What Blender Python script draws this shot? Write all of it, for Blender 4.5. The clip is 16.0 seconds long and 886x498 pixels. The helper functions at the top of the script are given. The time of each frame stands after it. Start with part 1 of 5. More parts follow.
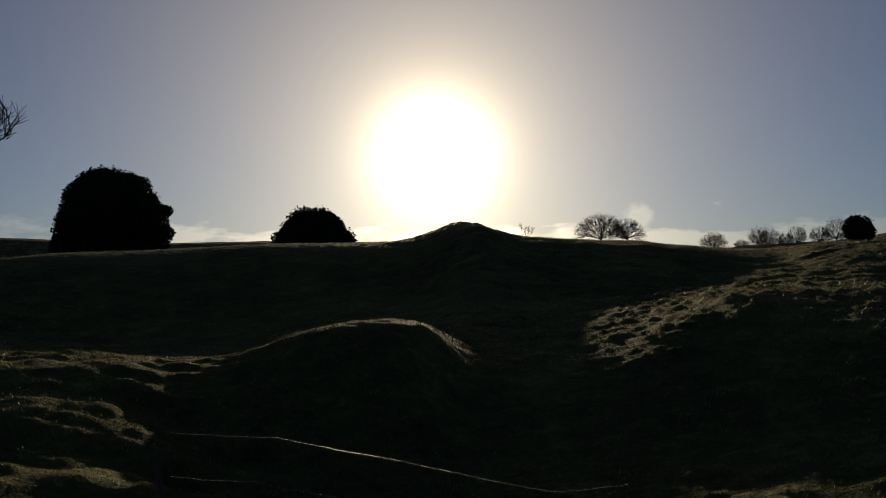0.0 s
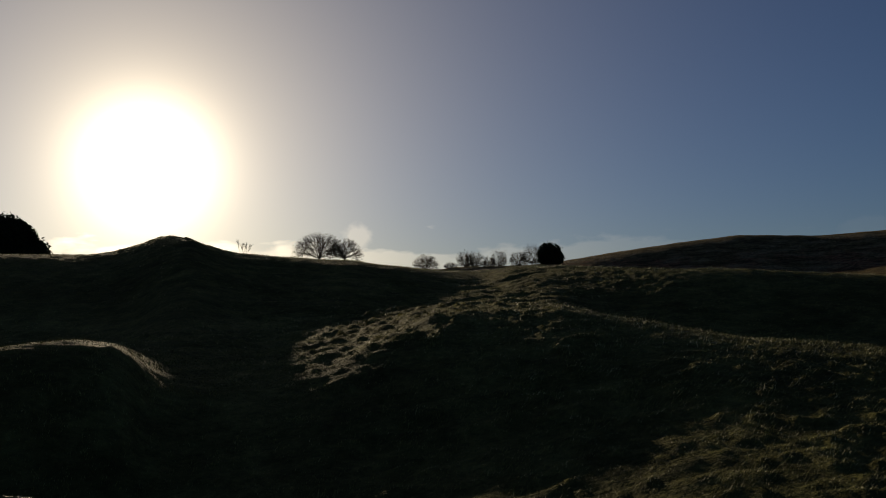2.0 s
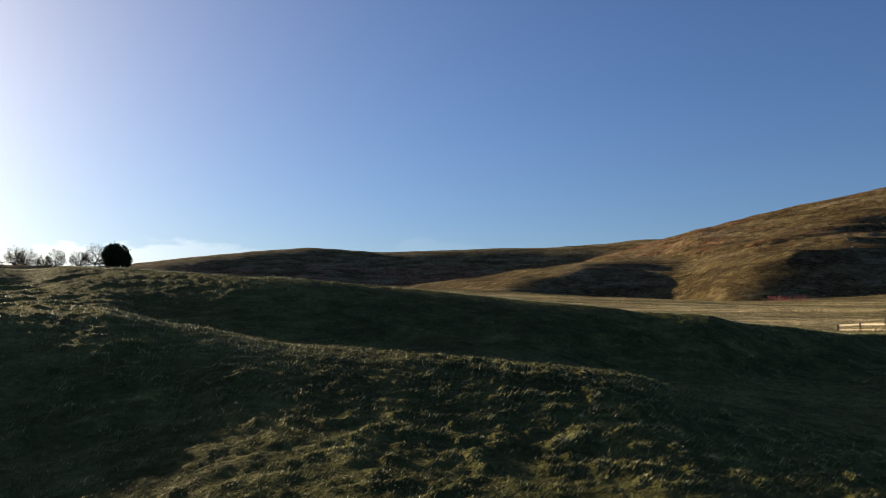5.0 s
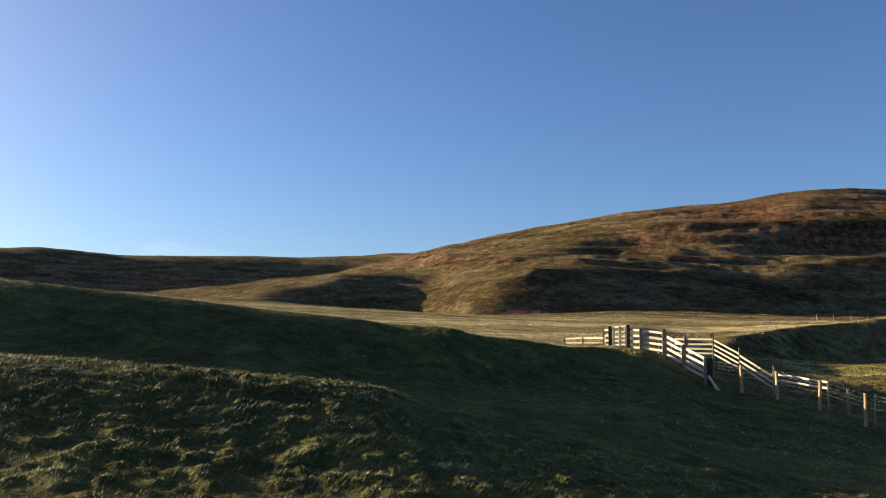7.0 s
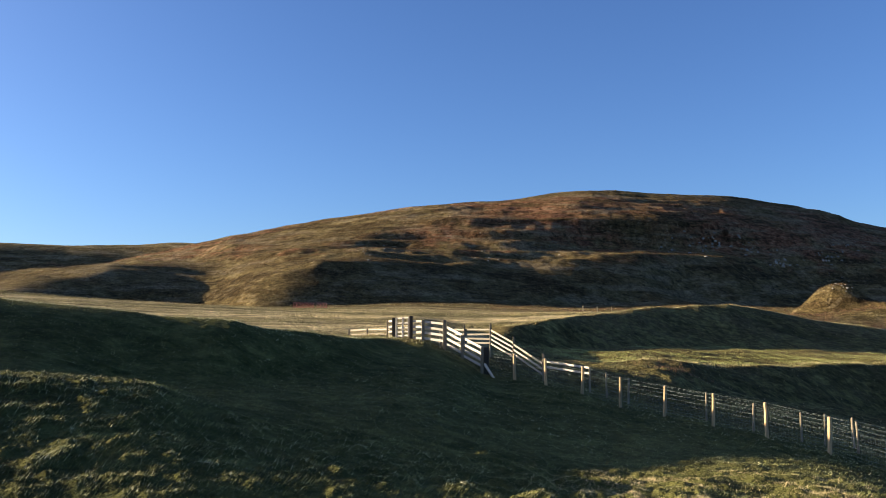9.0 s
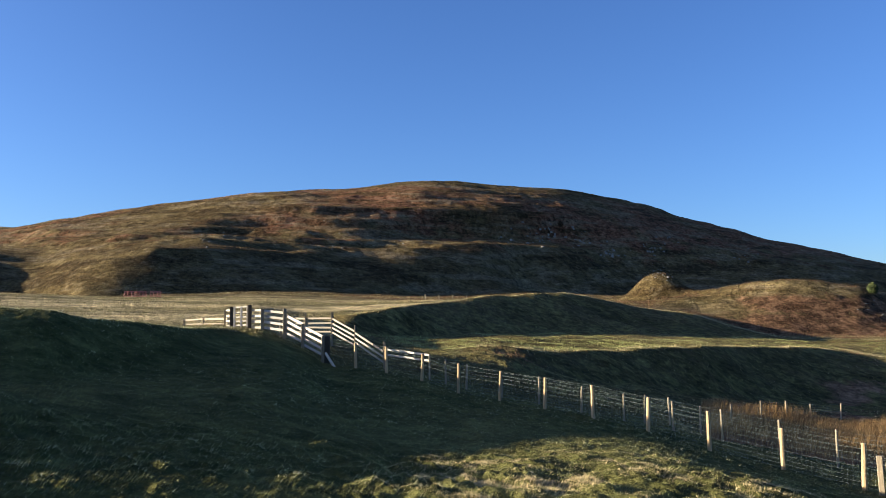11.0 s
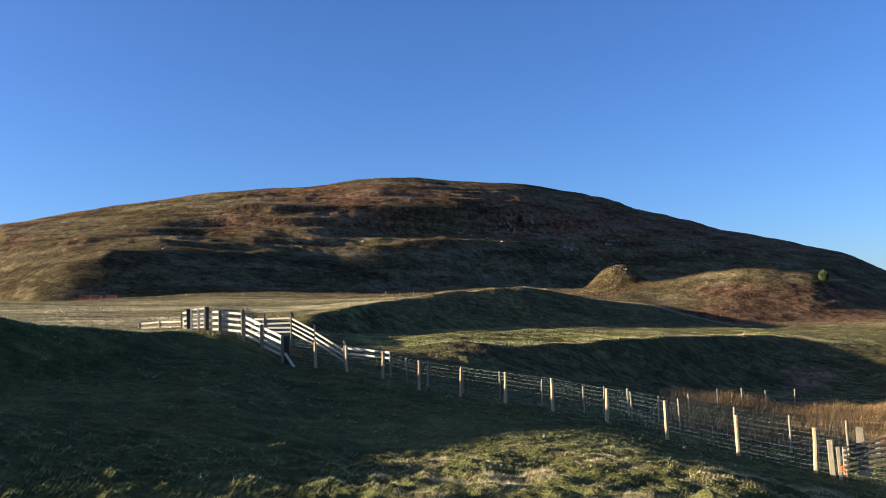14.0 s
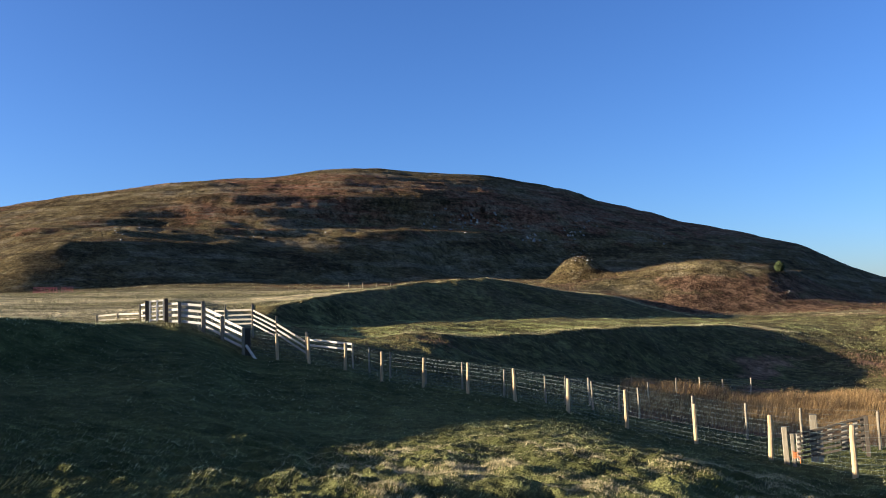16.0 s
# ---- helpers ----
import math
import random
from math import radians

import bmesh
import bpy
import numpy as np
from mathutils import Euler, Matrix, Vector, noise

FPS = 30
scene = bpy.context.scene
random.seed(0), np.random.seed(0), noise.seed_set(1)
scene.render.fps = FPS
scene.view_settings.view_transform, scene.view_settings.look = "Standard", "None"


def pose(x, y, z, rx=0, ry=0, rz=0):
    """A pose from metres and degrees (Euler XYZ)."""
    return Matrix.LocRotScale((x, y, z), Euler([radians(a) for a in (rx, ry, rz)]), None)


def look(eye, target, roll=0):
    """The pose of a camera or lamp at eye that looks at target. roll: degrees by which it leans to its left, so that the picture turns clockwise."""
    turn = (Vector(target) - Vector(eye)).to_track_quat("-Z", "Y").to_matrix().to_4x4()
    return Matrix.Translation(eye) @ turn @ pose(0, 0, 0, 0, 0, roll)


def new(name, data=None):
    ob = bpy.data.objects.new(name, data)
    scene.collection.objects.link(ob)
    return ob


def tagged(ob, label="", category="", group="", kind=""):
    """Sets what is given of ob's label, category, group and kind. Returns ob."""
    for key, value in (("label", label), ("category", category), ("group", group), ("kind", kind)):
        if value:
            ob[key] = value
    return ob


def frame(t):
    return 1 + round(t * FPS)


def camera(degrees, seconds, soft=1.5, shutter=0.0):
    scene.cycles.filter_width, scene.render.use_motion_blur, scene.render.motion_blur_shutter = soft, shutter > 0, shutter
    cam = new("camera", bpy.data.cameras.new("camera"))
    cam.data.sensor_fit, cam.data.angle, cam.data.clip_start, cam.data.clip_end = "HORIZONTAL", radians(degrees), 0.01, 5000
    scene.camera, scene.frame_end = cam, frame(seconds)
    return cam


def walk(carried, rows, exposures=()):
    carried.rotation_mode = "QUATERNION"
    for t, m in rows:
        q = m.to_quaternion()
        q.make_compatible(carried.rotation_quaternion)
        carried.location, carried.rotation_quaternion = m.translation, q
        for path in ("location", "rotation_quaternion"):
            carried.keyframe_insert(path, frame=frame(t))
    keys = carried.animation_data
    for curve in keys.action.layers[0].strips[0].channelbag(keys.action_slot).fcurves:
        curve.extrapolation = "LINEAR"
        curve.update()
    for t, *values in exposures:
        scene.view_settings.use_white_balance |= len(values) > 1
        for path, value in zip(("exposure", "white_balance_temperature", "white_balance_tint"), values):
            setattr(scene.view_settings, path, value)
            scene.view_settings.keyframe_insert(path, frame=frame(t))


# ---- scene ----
cam = camera(56.86, 16.0, soft=1.0)
PATH = [
    (0.0, (-0.000, 0.000, 1.600), (-0.000, 9.978, 2.259), -0.91),
    (0.5, (0.056, 0.078, 1.604), (0.589, 10.041, 2.276), -1.36),
    (1.0, (0.119, 0.137, 1.603), (1.490, 10.021, 2.255), -1.26),
    (1.5, (0.150, 0.165, 1.610), (2.469, 9.864, 2.360), -1.26),
    (2.0, (0.183, 0.153, 1.617), (3.514, 9.545, 2.450), -0.78),
    (2.5, (0.214, 0.136, 1.612), (4.431, 9.171, 2.375), -0.11),
    (3.0, (0.245, 0.125, 1.608), (5.201, 8.778, 2.360), -0.12),
    (3.5, (0.282, 0.117, 1.608), (5.876, 8.369, 2.383), -0.38),
    (4.0, (0.339, 0.104, 1.599), (6.560, 7.893, 2.390), -0.39),
    (4.5, (0.418, 0.080, 1.595), (7.316, 7.272, 2.429), -0.22),
    (7.0, (0.618, -0.027, 1.610), (9.691, 4.048, 2.653), 0.80),
    (7.5, (0.654, -0.052, 1.603), (9.991, 3.386, 2.602), 0.44),
    (8.0, (0.672, -0.061, 1.596), (10.181, 2.870, 2.588), 0.48),
    (8.5, (0.697, -0.093, 1.595), (10.374, 2.225, 2.588), 0.54),
    (9.0, (0.728, -0.132, 1.590), (10.547, 1.492, 2.562), 0.26),
    (9.5, (0.743, -0.156, 1.589), (10.650, 0.849, 2.516), 0.34),
    (10.0, (0.750, -0.174, 1.582), (10.700, 0.330, 2.451), 0.26),
    (12.5, (0.726, -0.315, 1.603), (10.661, -1.103, 2.426), -0.83),
    (13.0, (0.732, -0.327, 1.596), (10.677, -1.049, 2.362), -1.30),
    (13.5, (0.743, -0.328, 1.600), (10.690, -0.996, 2.371), -1.63),
    (14.0, (0.746, -0.328, 1.605), (10.687, -1.072, 2.388), -1.55),
    (14.5, (0.742, -0.327, 1.604), (10.672, -1.272, 2.304), -1.40),
    (15.0, (0.747, -0.334, 1.597), (10.666, -1.403, 2.280), -1.43),
    (15.5, (0.753, -0.334, 1.599), (10.666, -1.461, 2.279), -1.61),
    (16.0, (0.756, -0.343, 1.601), (10.662, -1.534, 2.264), -1.70),
]
walk(cam, [(t, look(eye, target, roll)) for t, eye, target, roll in PATH], [(0.0, -0.55, 8600, 10), (1.0, -0.63, 8600, 10), (2.0, -0.55, 8500, 10), (2.5, -0.52, 8400, 10), (3.0, -0.12, 8350, 10), (3.5, 0.27, 8300, 10), (4.0, 0.52, 8300, 10), (4.5, 0.9, 8300, 10), (7.0, 1.72, 8500, 10), (9.5, 1.9, 7300, 10), (12.5, 1.85, 6800, 10), (16.0, 1.8, 6500, 10)])

# ---- world, sun ----
SUN_AZ, SUN_EL = radians(-0.5), radians(10.25)
TO_SUN = Vector((math.sin(SUN_AZ) * math.cos(SUN_EL), math.cos(SUN_AZ) * math.cos(SUN_EL), math.sin(SUN_EL)))
world = bpy.data.worlds.new("sky")
scene.world = world
world.use_nodes = True
wn, wl = world.node_tree.nodes, world.node_tree.links
wn.clear()


def wnode(kind, **values):
    n = wn.new(kind)
    for k, v in values.items():
        n.inputs[k].default_value = v
    return n


sky = wn.new("ShaderNodeTexSky")
sky.sky_type = "NISHITA"
sky.sun_disc = False
sky.sun_elevation, sky.sun_rotation = SUN_EL, SUN_AZ
sky.altitude, sky.air_density, sky.dust_density, sky.ozone_density = 250, 1.0, 0.25, 4.5
wout = wn.new("ShaderNodeOutputWorld")
wbg = wnode("ShaderNodeBackground", Strength=0.05)
# bright haze close round the sun
wgeo = wn.new("ShaderNodeTexCoord")
wdot = wn.new("ShaderNodeVectorMath")
wdot.operation = "DOT_PRODUCT"
wdot.inputs[1].default_value = TO_SUN
wl.new(wgeo.outputs["Generated"], wdot.inputs[0])
wacos = wn.new("ShaderNodeMath")
wacos.operation = "ARCCOSINE"
wacos.use_clamp = False
wl.new(wdot.outputs["Value"], wacos.inputs[0])


def glow(width, amount):
    """amount * exp(-angle / width)"""
    a = wn.new("ShaderNodeMath")
    a.operation = "MULTIPLY"
    a.inputs[1].default_value = -1.0 / width
    wl.new(wacos.outputs[0], a.inputs[0])
    b = wn.new("ShaderNodeMath")
    b.operation = "EXPONENT"
    wl.new(a.outputs[0], b.inputs[0])
    c = wn.new("ShaderNodeMath")
    c.operation = "MULTIPLY"
    c.inputs[1].default_value = amount
    wl.new(b.outputs[0], c.inputs[0])
    return c


def tinted(value, colour):
    m = wn.new("ShaderNodeVectorMath")
    m.operation = "SCALE"
    m.inputs[0].default_value = colour
    wl.new(value.outputs[0], m.inputs["Scale"])
    return m


def added(a, b):
    m = wn.new("ShaderNodeVectorMath")
    m.operation = "ADD"
    wl.new(a.outputs[0], m.inputs[0])
    wl.new(b.outputs[0], m.inputs[1])
    return m


inner = tinted(glow(radians(1.4), 300.0), (1.0, 0.93, 0.8))
middle = tinted(glow(radians(3.0), 12.0), (1.0, 0.9, 0.66))
outer = tinted(glow(radians(10.5), 27.0), (1.0, 0.88, 0.62))
clear = wn.new("ShaderNodeVectorMath")
clear.operation = "MULTIPLY"
clear.inputs[1].default_value = (0.9, 1.02, 1.38)
wl.new(sky.outputs[0], clear.inputs[0])
# low bright cloud along the horizon under the sun
wmap = wn.new("ShaderNodeMapping")
wmap.inputs["Scale"].default_value = (7.0, 7.0, 22.0)
wl.new(wgeo.outputs["Generated"], wmap.inputs["Vector"])
wcloud = wnode("ShaderNodeTexNoise", Scale=1.6, Detail=6.0, Roughness=0.55)
wl.new(wmap.outputs[0], wcloud.inputs["Vector"])
wsep = wn.new("ShaderNodeSeparateXYZ")
wl.new(wgeo.outputs["Generated"], wsep.inputs[0])
wband = wn.new("ShaderNodeMapRange")
for k, v in zip(("From Min", "From Max", "To Min", "To Max"), (0.075, 0.115, 0.36, 0.75)):
    wband.inputs[k].default_value = v
wl.new(wsep.outputs["Z"], wband.inputs["Value"])
wover = wn.new("ShaderNodeMath")
wover.operation = "SUBTRACT"
wl.new(wcloud.outputs["Fac"], wover.inputs[0])
wl.new(wband.outputs[0], wover.inputs[1])
wpuff = wn.new("ShaderNodeMapRange")
for k, v in zip(("From Min", "From Max", "To Min", "To Max"), (0.0, 0.1, 0.0, 1.0)):
    wpuff.inputs[k].default_value = v
wl.new(wover.outputs[0], wpuff.inputs["Value"])
wpart = wn.new("ShaderNodeMath")
wpart.operation = "MULTIPLY"
wl.new(wpuff.outputs[0], wpart.inputs[0])
wl.new(glow(radians(10.0), 34.0).outputs[0], wpart.inputs[1])
cloud = tinted(wpart, (1.0, 0.9, 0.74))
# one small bright cumulus beyond the bare ash
PUFF = (Vector((math.sin(radians(13.55)), math.cos(radians(13.55)), 0.1))).normalized()
wpd = wn.new("ShaderNodeVectorMath")
wpd.operation = "DOT_PRODUCT"
wpd.inputs[1].default_value = PUFF
wl.new(wgeo.outputs["Generated"], wpd.inputs[0])
wpa = wn.new("ShaderNodeMath")
wpa.operation = "ARCCOSINE"
wl.new(wpd.outputs["Value"], wpa.inputs[0])
wlumps = wnode("ShaderNodeTexNoise", Scale=70.0, Detail=5.0, Roughness=0.55)
wl.new(wgeo.outputs["Generated"], wlumps.inputs["Vector"])
wedge = wn.new("ShaderNodeMath")
wedge.operation = "MULTIPLY_ADD"
wedge.inputs[1].default_value = 0.022
wl.new(wlumps.outputs["Fac"], wedge.inputs[0])
wl.new(wpa.outputs[0], wedge.inputs[2])
wsoft = wn.new("ShaderNodeMapRange")
for k, v in zip(("From Min", "From Max", "To Min", "To Max"), (radians(1.75), radians(1.2), 0.0, 5.0)):
    wsoft.inputs[k].default_value = v
wl.new(wedge.outputs[0], wsoft.inputs["Value"])
puff = tinted(wsoft, (1.0, 0.9, 0.76))
total = added(added(added(added(added(clear, inner), middle), outer), cloud), puff)
wl.new(total.outputs[0], wbg.inputs["Color"])
wl.new(wbg.outputs[0], wout.inputs[0])

sun_data = bpy.data.lights.new("sun", "SUN")
sun_data.energy, sun_data.angle, sun_data.color = 4.5, radians(0.55), (1.0, 0.91, 0.78)
sun = new("sun", sun_data)
sun.matrix_world = look(TO_SUN * 900, (0, 0, 0))

# ---- materials ----


def material(name):
    m = bpy.data.materials.new(name)
    m.use_nodes = True
    n, l = m.node_tree.nodes, m.node_tree.links
    return m, n, l, n["Principled BSDF"]


def noise_tex(n, l, coords, scale, detail=4.0, rough=0.6, stretch=None):
    t = n.new("ShaderNodeTexNoise")
    t.inputs["Scale"].default_value = scale
    t.inputs["Detail"].default_value = detail
    t.inputs["Roughness"].default_value = rough
    if stretch:
        mp = n.new("ShaderNodeMapping")
        mp.inputs["Scale"].default_value = stretch
        l.new(coords, mp.inputs["Vector"])
        coords = mp.outputs[0]
    l.new(coords, t.inputs["Vector"])
    return t.outputs["Fac"]


def remap(n, l, fac, lo, hi, a=0.0, b=1.0):
    r = n.new("ShaderNodeMapRange")
    for k, v in zip(("From Min", "From Max", "To Min", "To Max"), (lo, hi, a, b)):
        r.inputs[k].default_value = v
    l.new(fac, r.inputs["Value"])
    return r.outputs[0]


def mixed(n, l, fac, a, b, mode="MIX"):
    m = n.new("ShaderNodeMix")
    m.data_type = "RGBA"
    m.clamp_factor = False
    m.blend_type = mode
    for v, slot in ((fac, 0), (a, 6), (b, 7)):
        if isinstance(v, (int, float)):
            m.inputs[slot].default_value = v
        elif isinstance(v, tuple):
            m.inputs[slot].default_value = (*v, 1.0)
        else:
            l.new(v, m.inputs[slot])
    return m.outputs[2]


def math_node(n, l, op, a, b):
    m = n.new("ShaderNodeMath")
    m.operation = op
    for v, slot in ((a, 0), (b, 1)):
        if isinstance(v, (int, float)):
            m.inputs[slot].default_value = v
        else:
            l.new(v, m.inputs[slot])
    return m.outputs[0]


def ground_material():
    m, n, l, bsdf = material("rough_pasture")
    co = n.new("ShaderNodeTexCoord").outputs["Object"]
    heath = n.new("ShaderNodeAttribute")
    heath.attribute_name = "heath"
    fine = noise_tex(n, l, co, 9.0, 5.0, 0.7)
    mid = noise_tex(n, l, co, 0.9, 4.0, 0.65)
    big = noise_tex(n, l, co, 0.07, 4.0, 0.6)
    vast = noise_tex(n, l, co, 0.012, 5.0, 0.62)
    up = n.new("ShaderNodeSeparateXYZ")
    l.new(co, up.inputs[0])
    rise = math_node(n, l, "ADD", up.outputs["Z"], remap(n, l, big, 0.3, 0.7, -12.0, 12.0))
    grass = mixed(n, l, remap(n, l, mid, 0.4, 0.66), (0.064, 0.065, 0.02), (0.108, 0.103, 0.033))
    grass = mixed(n, l, remap(n, l, big, 0.45, 0.7, 0.0, 0.6), grass, (0.135, 0.123, 0.046))
    meadow = n.new("ShaderNodeAttribute")
    meadow.attribute_name = "meadow"
    streak = noise_tex(n, l, co, 0.5, 7.0, 0.72, (0.22, 0.045, 0.2))
    swath = noise_tex(n, l, co, 0.5, 5.0, 0.65, (0.1, 0.02, 0.1))
    hay = mixed(n, l, remap(n, l, streak, 0.44, 0.56), (0.66, 0.52, 0.28), (0.2, 0.165, 0.08))
    hay = mixed(n, l, remap(n, l, swath, 0.48, 0.56, 0.0, 0.9), hay, (0.12, 0.11, 0.045))
    lush = mixed(n, l, remap(n, l, streak, 0.45, 0.62), (0.115, 0.098, 0.03), (0.23, 0.19, 0.068))
    lush = mixed(n, l, remap(n, l, mid, 0.42, 0.56, 0.0, 0.85), lush, (0.057, 0.044, 0.017))
    lush = mixed(n, l, remap(n, l, noise_tex(n, l, co, 0.16, 7.0, 0.7), 0.5, 0.62, 0.0, 0.6), lush, (0.1, 0.07, 0.03))
    hay = mixed(n, l, remap(n, l, meadow.outputs["Fac"], 0.4, 0.9), lush, hay)
    grass = mixed(n, l, remap(n, l, meadow.outputs["Fac"], 0.0, 0.4), grass, hay)
    strata = noise_tex(n, l, co, 0.05, 6.0, 0.68, (0.5, 0.5, 4.0))
    clumps = noise_tex(n, l, co, 0.42, 6.0, 0.72)
    moor = mixed(n, l, remap(n, l, big, 0.36, 0.6), (0.245, 0.185, 0.082), (0.15, 0.105, 0.043))
    fern = math_node(n, l, "MULTIPLY", remap(n, l, rise, 30.0, 42.0), remap(n, l, rise, 78.0, 62.0))
    fern = math_node(n, l, "MULTIPLY", fern, remap(n, l, vast, 0.36, 0.5))
    moor = mixed(n, l, fern, moor, mixed(n, l, remap(n, l, clumps, 0.4, 0.6), (0.18, 0.082, 0.042), (0.38, 0.175, 0.095)))
    moor = mixed(n, l, remap(n, l, strata, 0.53, 0.6, 0.0, 0.85), moor, (0.075, 0.05, 0.022))
    moor = mixed(n, l, remap(n, l, strata, 0.47, 0.41, 0.0, 0.6), moor, (0.35, 0.275, 0.165))
    moor = mixed(n, l, remap(n, l, clumps, 0.53, 0.62, 0.0, 0.5), moor, (0.32, 0.25, 0.145))
    moor = mixed(n, l, remap(n, l, clumps, 0.46, 0.36, 0.0, 0.8), moor, (0.055, 0.04, 0.02))
    bracken = n.new("ShaderNodeAttribute")
    bracken.attribute_name = "bracken"
    base = mixed(n, l, heath.outputs["Fac"], grass, moor)
    base = mixed(n, l, remap(n, l, math_node(n, l, "MULTIPLY", bracken.outputs["Fac"], remap(n, l, clumps, 0.35, 0.55, 0.5, 1.2)), 0.2, 0.6), base, mixed(n, l, remap(n, l, clumps, 0.42, 0.58), (0.1, 0.055, 0.03), (0.29, 0.165, 0.09)))
    mottle = math_node(n, l, "MULTIPLY", remap(n, l, noise_tex(n, l, co, 1.7, 8.0, 0.8), 0.36, 0.64, 0.4, 1.6), remap(n, l, noise_tex(n, l, co, 0.25, 9.0, 0.85), 0.38, 0.62, 0.45, 1.55))
    cover = math_node(n, l, "MAXIMUM", heath.outputs["Fac"], meadow.outputs["Fac"])
    calm = math_node(n, l, "ADD", 1.0, math_node(n, l, "MULTIPLY", math_node(n, l, "SUBTRACT", mottle, 1.0), remap(n, l, cover, 0.0, 1.0, 0.6, 1.0)))
    base = mixed(n, l, calm, (0, 0, 0), base)
    base = mixed(n, l, remap(n, l, fine, 0.3, 0.7, 0.7, 1.25), (0, 0, 0), base)
    l.new(base, bsdf.inputs["Base Color"])
    bsdf.inputs["Roughness"].default_value = 0.85
    bsdf.inputs["Specular IOR Level"].default_value = 0.02
    h1 = math_node(n, l, "MULTIPLY", fine, 0.10)
    rough_cover = math_node(n, l, "MAXIMUM", heath.outputs["Fac"], meadow.outputs["Fac"])
    h2 = math_node(n, l, "MULTIPLY", noise_tex(n, l, co, 2.6, 4.0, 0.65), remap(n, l, rough_cover, 0.0, 1.0, 0.25, 1.2))
    h3 = math_node(n, l, "MULTIPLY", math_node(n, l, "MULTIPLY", noise_tex(n, l, co, 0.3, 7.0, 0.78), heath.outputs["Fac"]), 8.0)
    bump = n.new("ShaderNodeBump")
    bump.inputs["Strength"].default_value = 0.9
    bump.inputs["Distance"].default_value = 1.0
    h4 = math_node(n, l, "MULTIPLY", math_node(n, l, "MULTIPLY", streak, meadow.outputs["Fac"]), 4.0)
    l.new(math_node(n, l, "ADD", math_node(n, l, "ADD", h1, h2), math_node(n, l, "ADD", h3, h4)), bump.inputs["Height"])
    l.new(bump.outputs[0], bsdf.inputs["Normal"])
    return m


def blade_material(name, low, high, tip, translucent=0.35, grain=5.0, stretch=None, deep=0.45, soft=0.5):
    """Grass, rushes and leaves: varied from piece to piece, letting some light through."""
    m, n, l, bsdf = material(name)
    geo = n.new("ShaderNodeNewGeometry")
    co = n.new("ShaderNodeTexCoord").outputs["Object"]
    r = geo.outputs["Random Per Island"]
    patch = noise_tex(n, l, co, 0.5, 6.0, 0.75, stretch)
    c = mixed(n, l, remap(n, l, patch, 0.38, 0.62), low, high)
    c = mixed(n, l, remap(n, l, r, 0.7, 1.0, 0.0, 1.0 - 0.8 * soft), c, tip)
    c = mixed(n, l, math_node(n, l, "MULTIPLY", remap(n, l, noise_tex(n, l, co, grain, 4.0, 0.75), 0.35, 0.65, deep, 1.95 - deep), remap(n, l, geo.outputs["Random Per Island"], 0.0, 0.6, 0.6 + 0.3 * soft, 1.25 - 0.2 * soft)), (0, 0, 0), c)
    # blades stand in a sward: their shading leans towards the ground's own
    keep = n.new("ShaderNodeVectorMath")
    keep.operation = "SCALE"
    keep.inputs["Scale"].default_value = 1.0 - soft
    l.new(geo.outputs["Normal"], keep.inputs[0])
    sward = n.new("ShaderNodeVectorMath")
    sward.inputs[1].default_value = (0.0, 0.0, soft)
    l.new(keep.outputs[0], sward.inputs[0])
    even = n.new("ShaderNodeVectorMath")
    even.operation = "NORMALIZE"
    l.new(sward.outputs[0], even.inputs[0])
    l.new(even.outputs[0], bsdf.inputs["Normal"])
    l.new(c, bsdf.inputs["Base Color"])
    bsdf.inputs["Roughness"].default_value = 0.55
    bsdf.inputs["Specular IOR Level"].default_value = 0.06
    tr = n.new("ShaderNodeBsdfTranslucent")
    l.new(c, tr.inputs["Color"])
    mx = n.new("ShaderNodeMixShader")
    mx.inputs[0].default_value = translucent
    l.new(bsdf.outputs[0], mx.inputs[1])
    l.new(tr.outputs[0], mx.inputs[2])
    l.new(mx.outputs[0], n["Material Output"].inputs["Surface"])
    return m


def wood_material(name, light, dark, rough=0.8):
    m, n, l, bsdf = material(name)
    co = n.new("ShaderNodeTexCoord").outputs["Object"]
    info = n.new("ShaderNodeObjectInfo")
    grain = noise_tex(n, l, co, 6.0, 6.0, 0.7, (6.0, 6.0, 0.6))
    stain = noise_tex(n, l, co, 2.2, 4.0, 0.6)
    c = mixed(n, l, remap(n, l, grain, 0.3, 0.7), dark, light)
    c = mixed(n, l, remap(n, l, stain, 0.5, 0.75, 0.0, 0.6), c, dark)
    c = mixed(n, l, remap(n, l, info.outputs["Random"], 0.0, 1.0, 0.8, 1.15), (0, 0, 0), c)
    l.new(c, bsdf.inputs["Base Color"])
    bsdf.inputs["Roughness"].default_value = rough
    bsdf.inputs["Specular IOR Level"].default_value = 0.12
    bump = n.new("ShaderNodeBump")
    bump.inputs["Distance"].default_value = 0.01
    l.new(grain, bump.inputs["Height"])
    l.new(bump.outputs[0], bsdf.inputs["Normal"])
    return m


def plain_material(name, colour, rough=0.6, metal=0.0, scale=8.0, vary=0.35):
    m, n, l, bsdf = material(name)
    co = n.new("ShaderNodeTexCoord").outputs["Object"]
    f = noise_tex(n, l, co, scale, 5.0, 0.65)
    c = mixed(n, l, remap(n, l, f, 0.3, 0.7), tuple(v * (1 - vary) for v in colour), tuple(min(v * (1 + vary), 1.0) for v in colour))
    l.new(c, bsdf.inputs["Base Color"])
    bsdf.inputs["Roughness"].default_value, bsdf.inputs["Metallic"].default_value = rough, metal
    return m


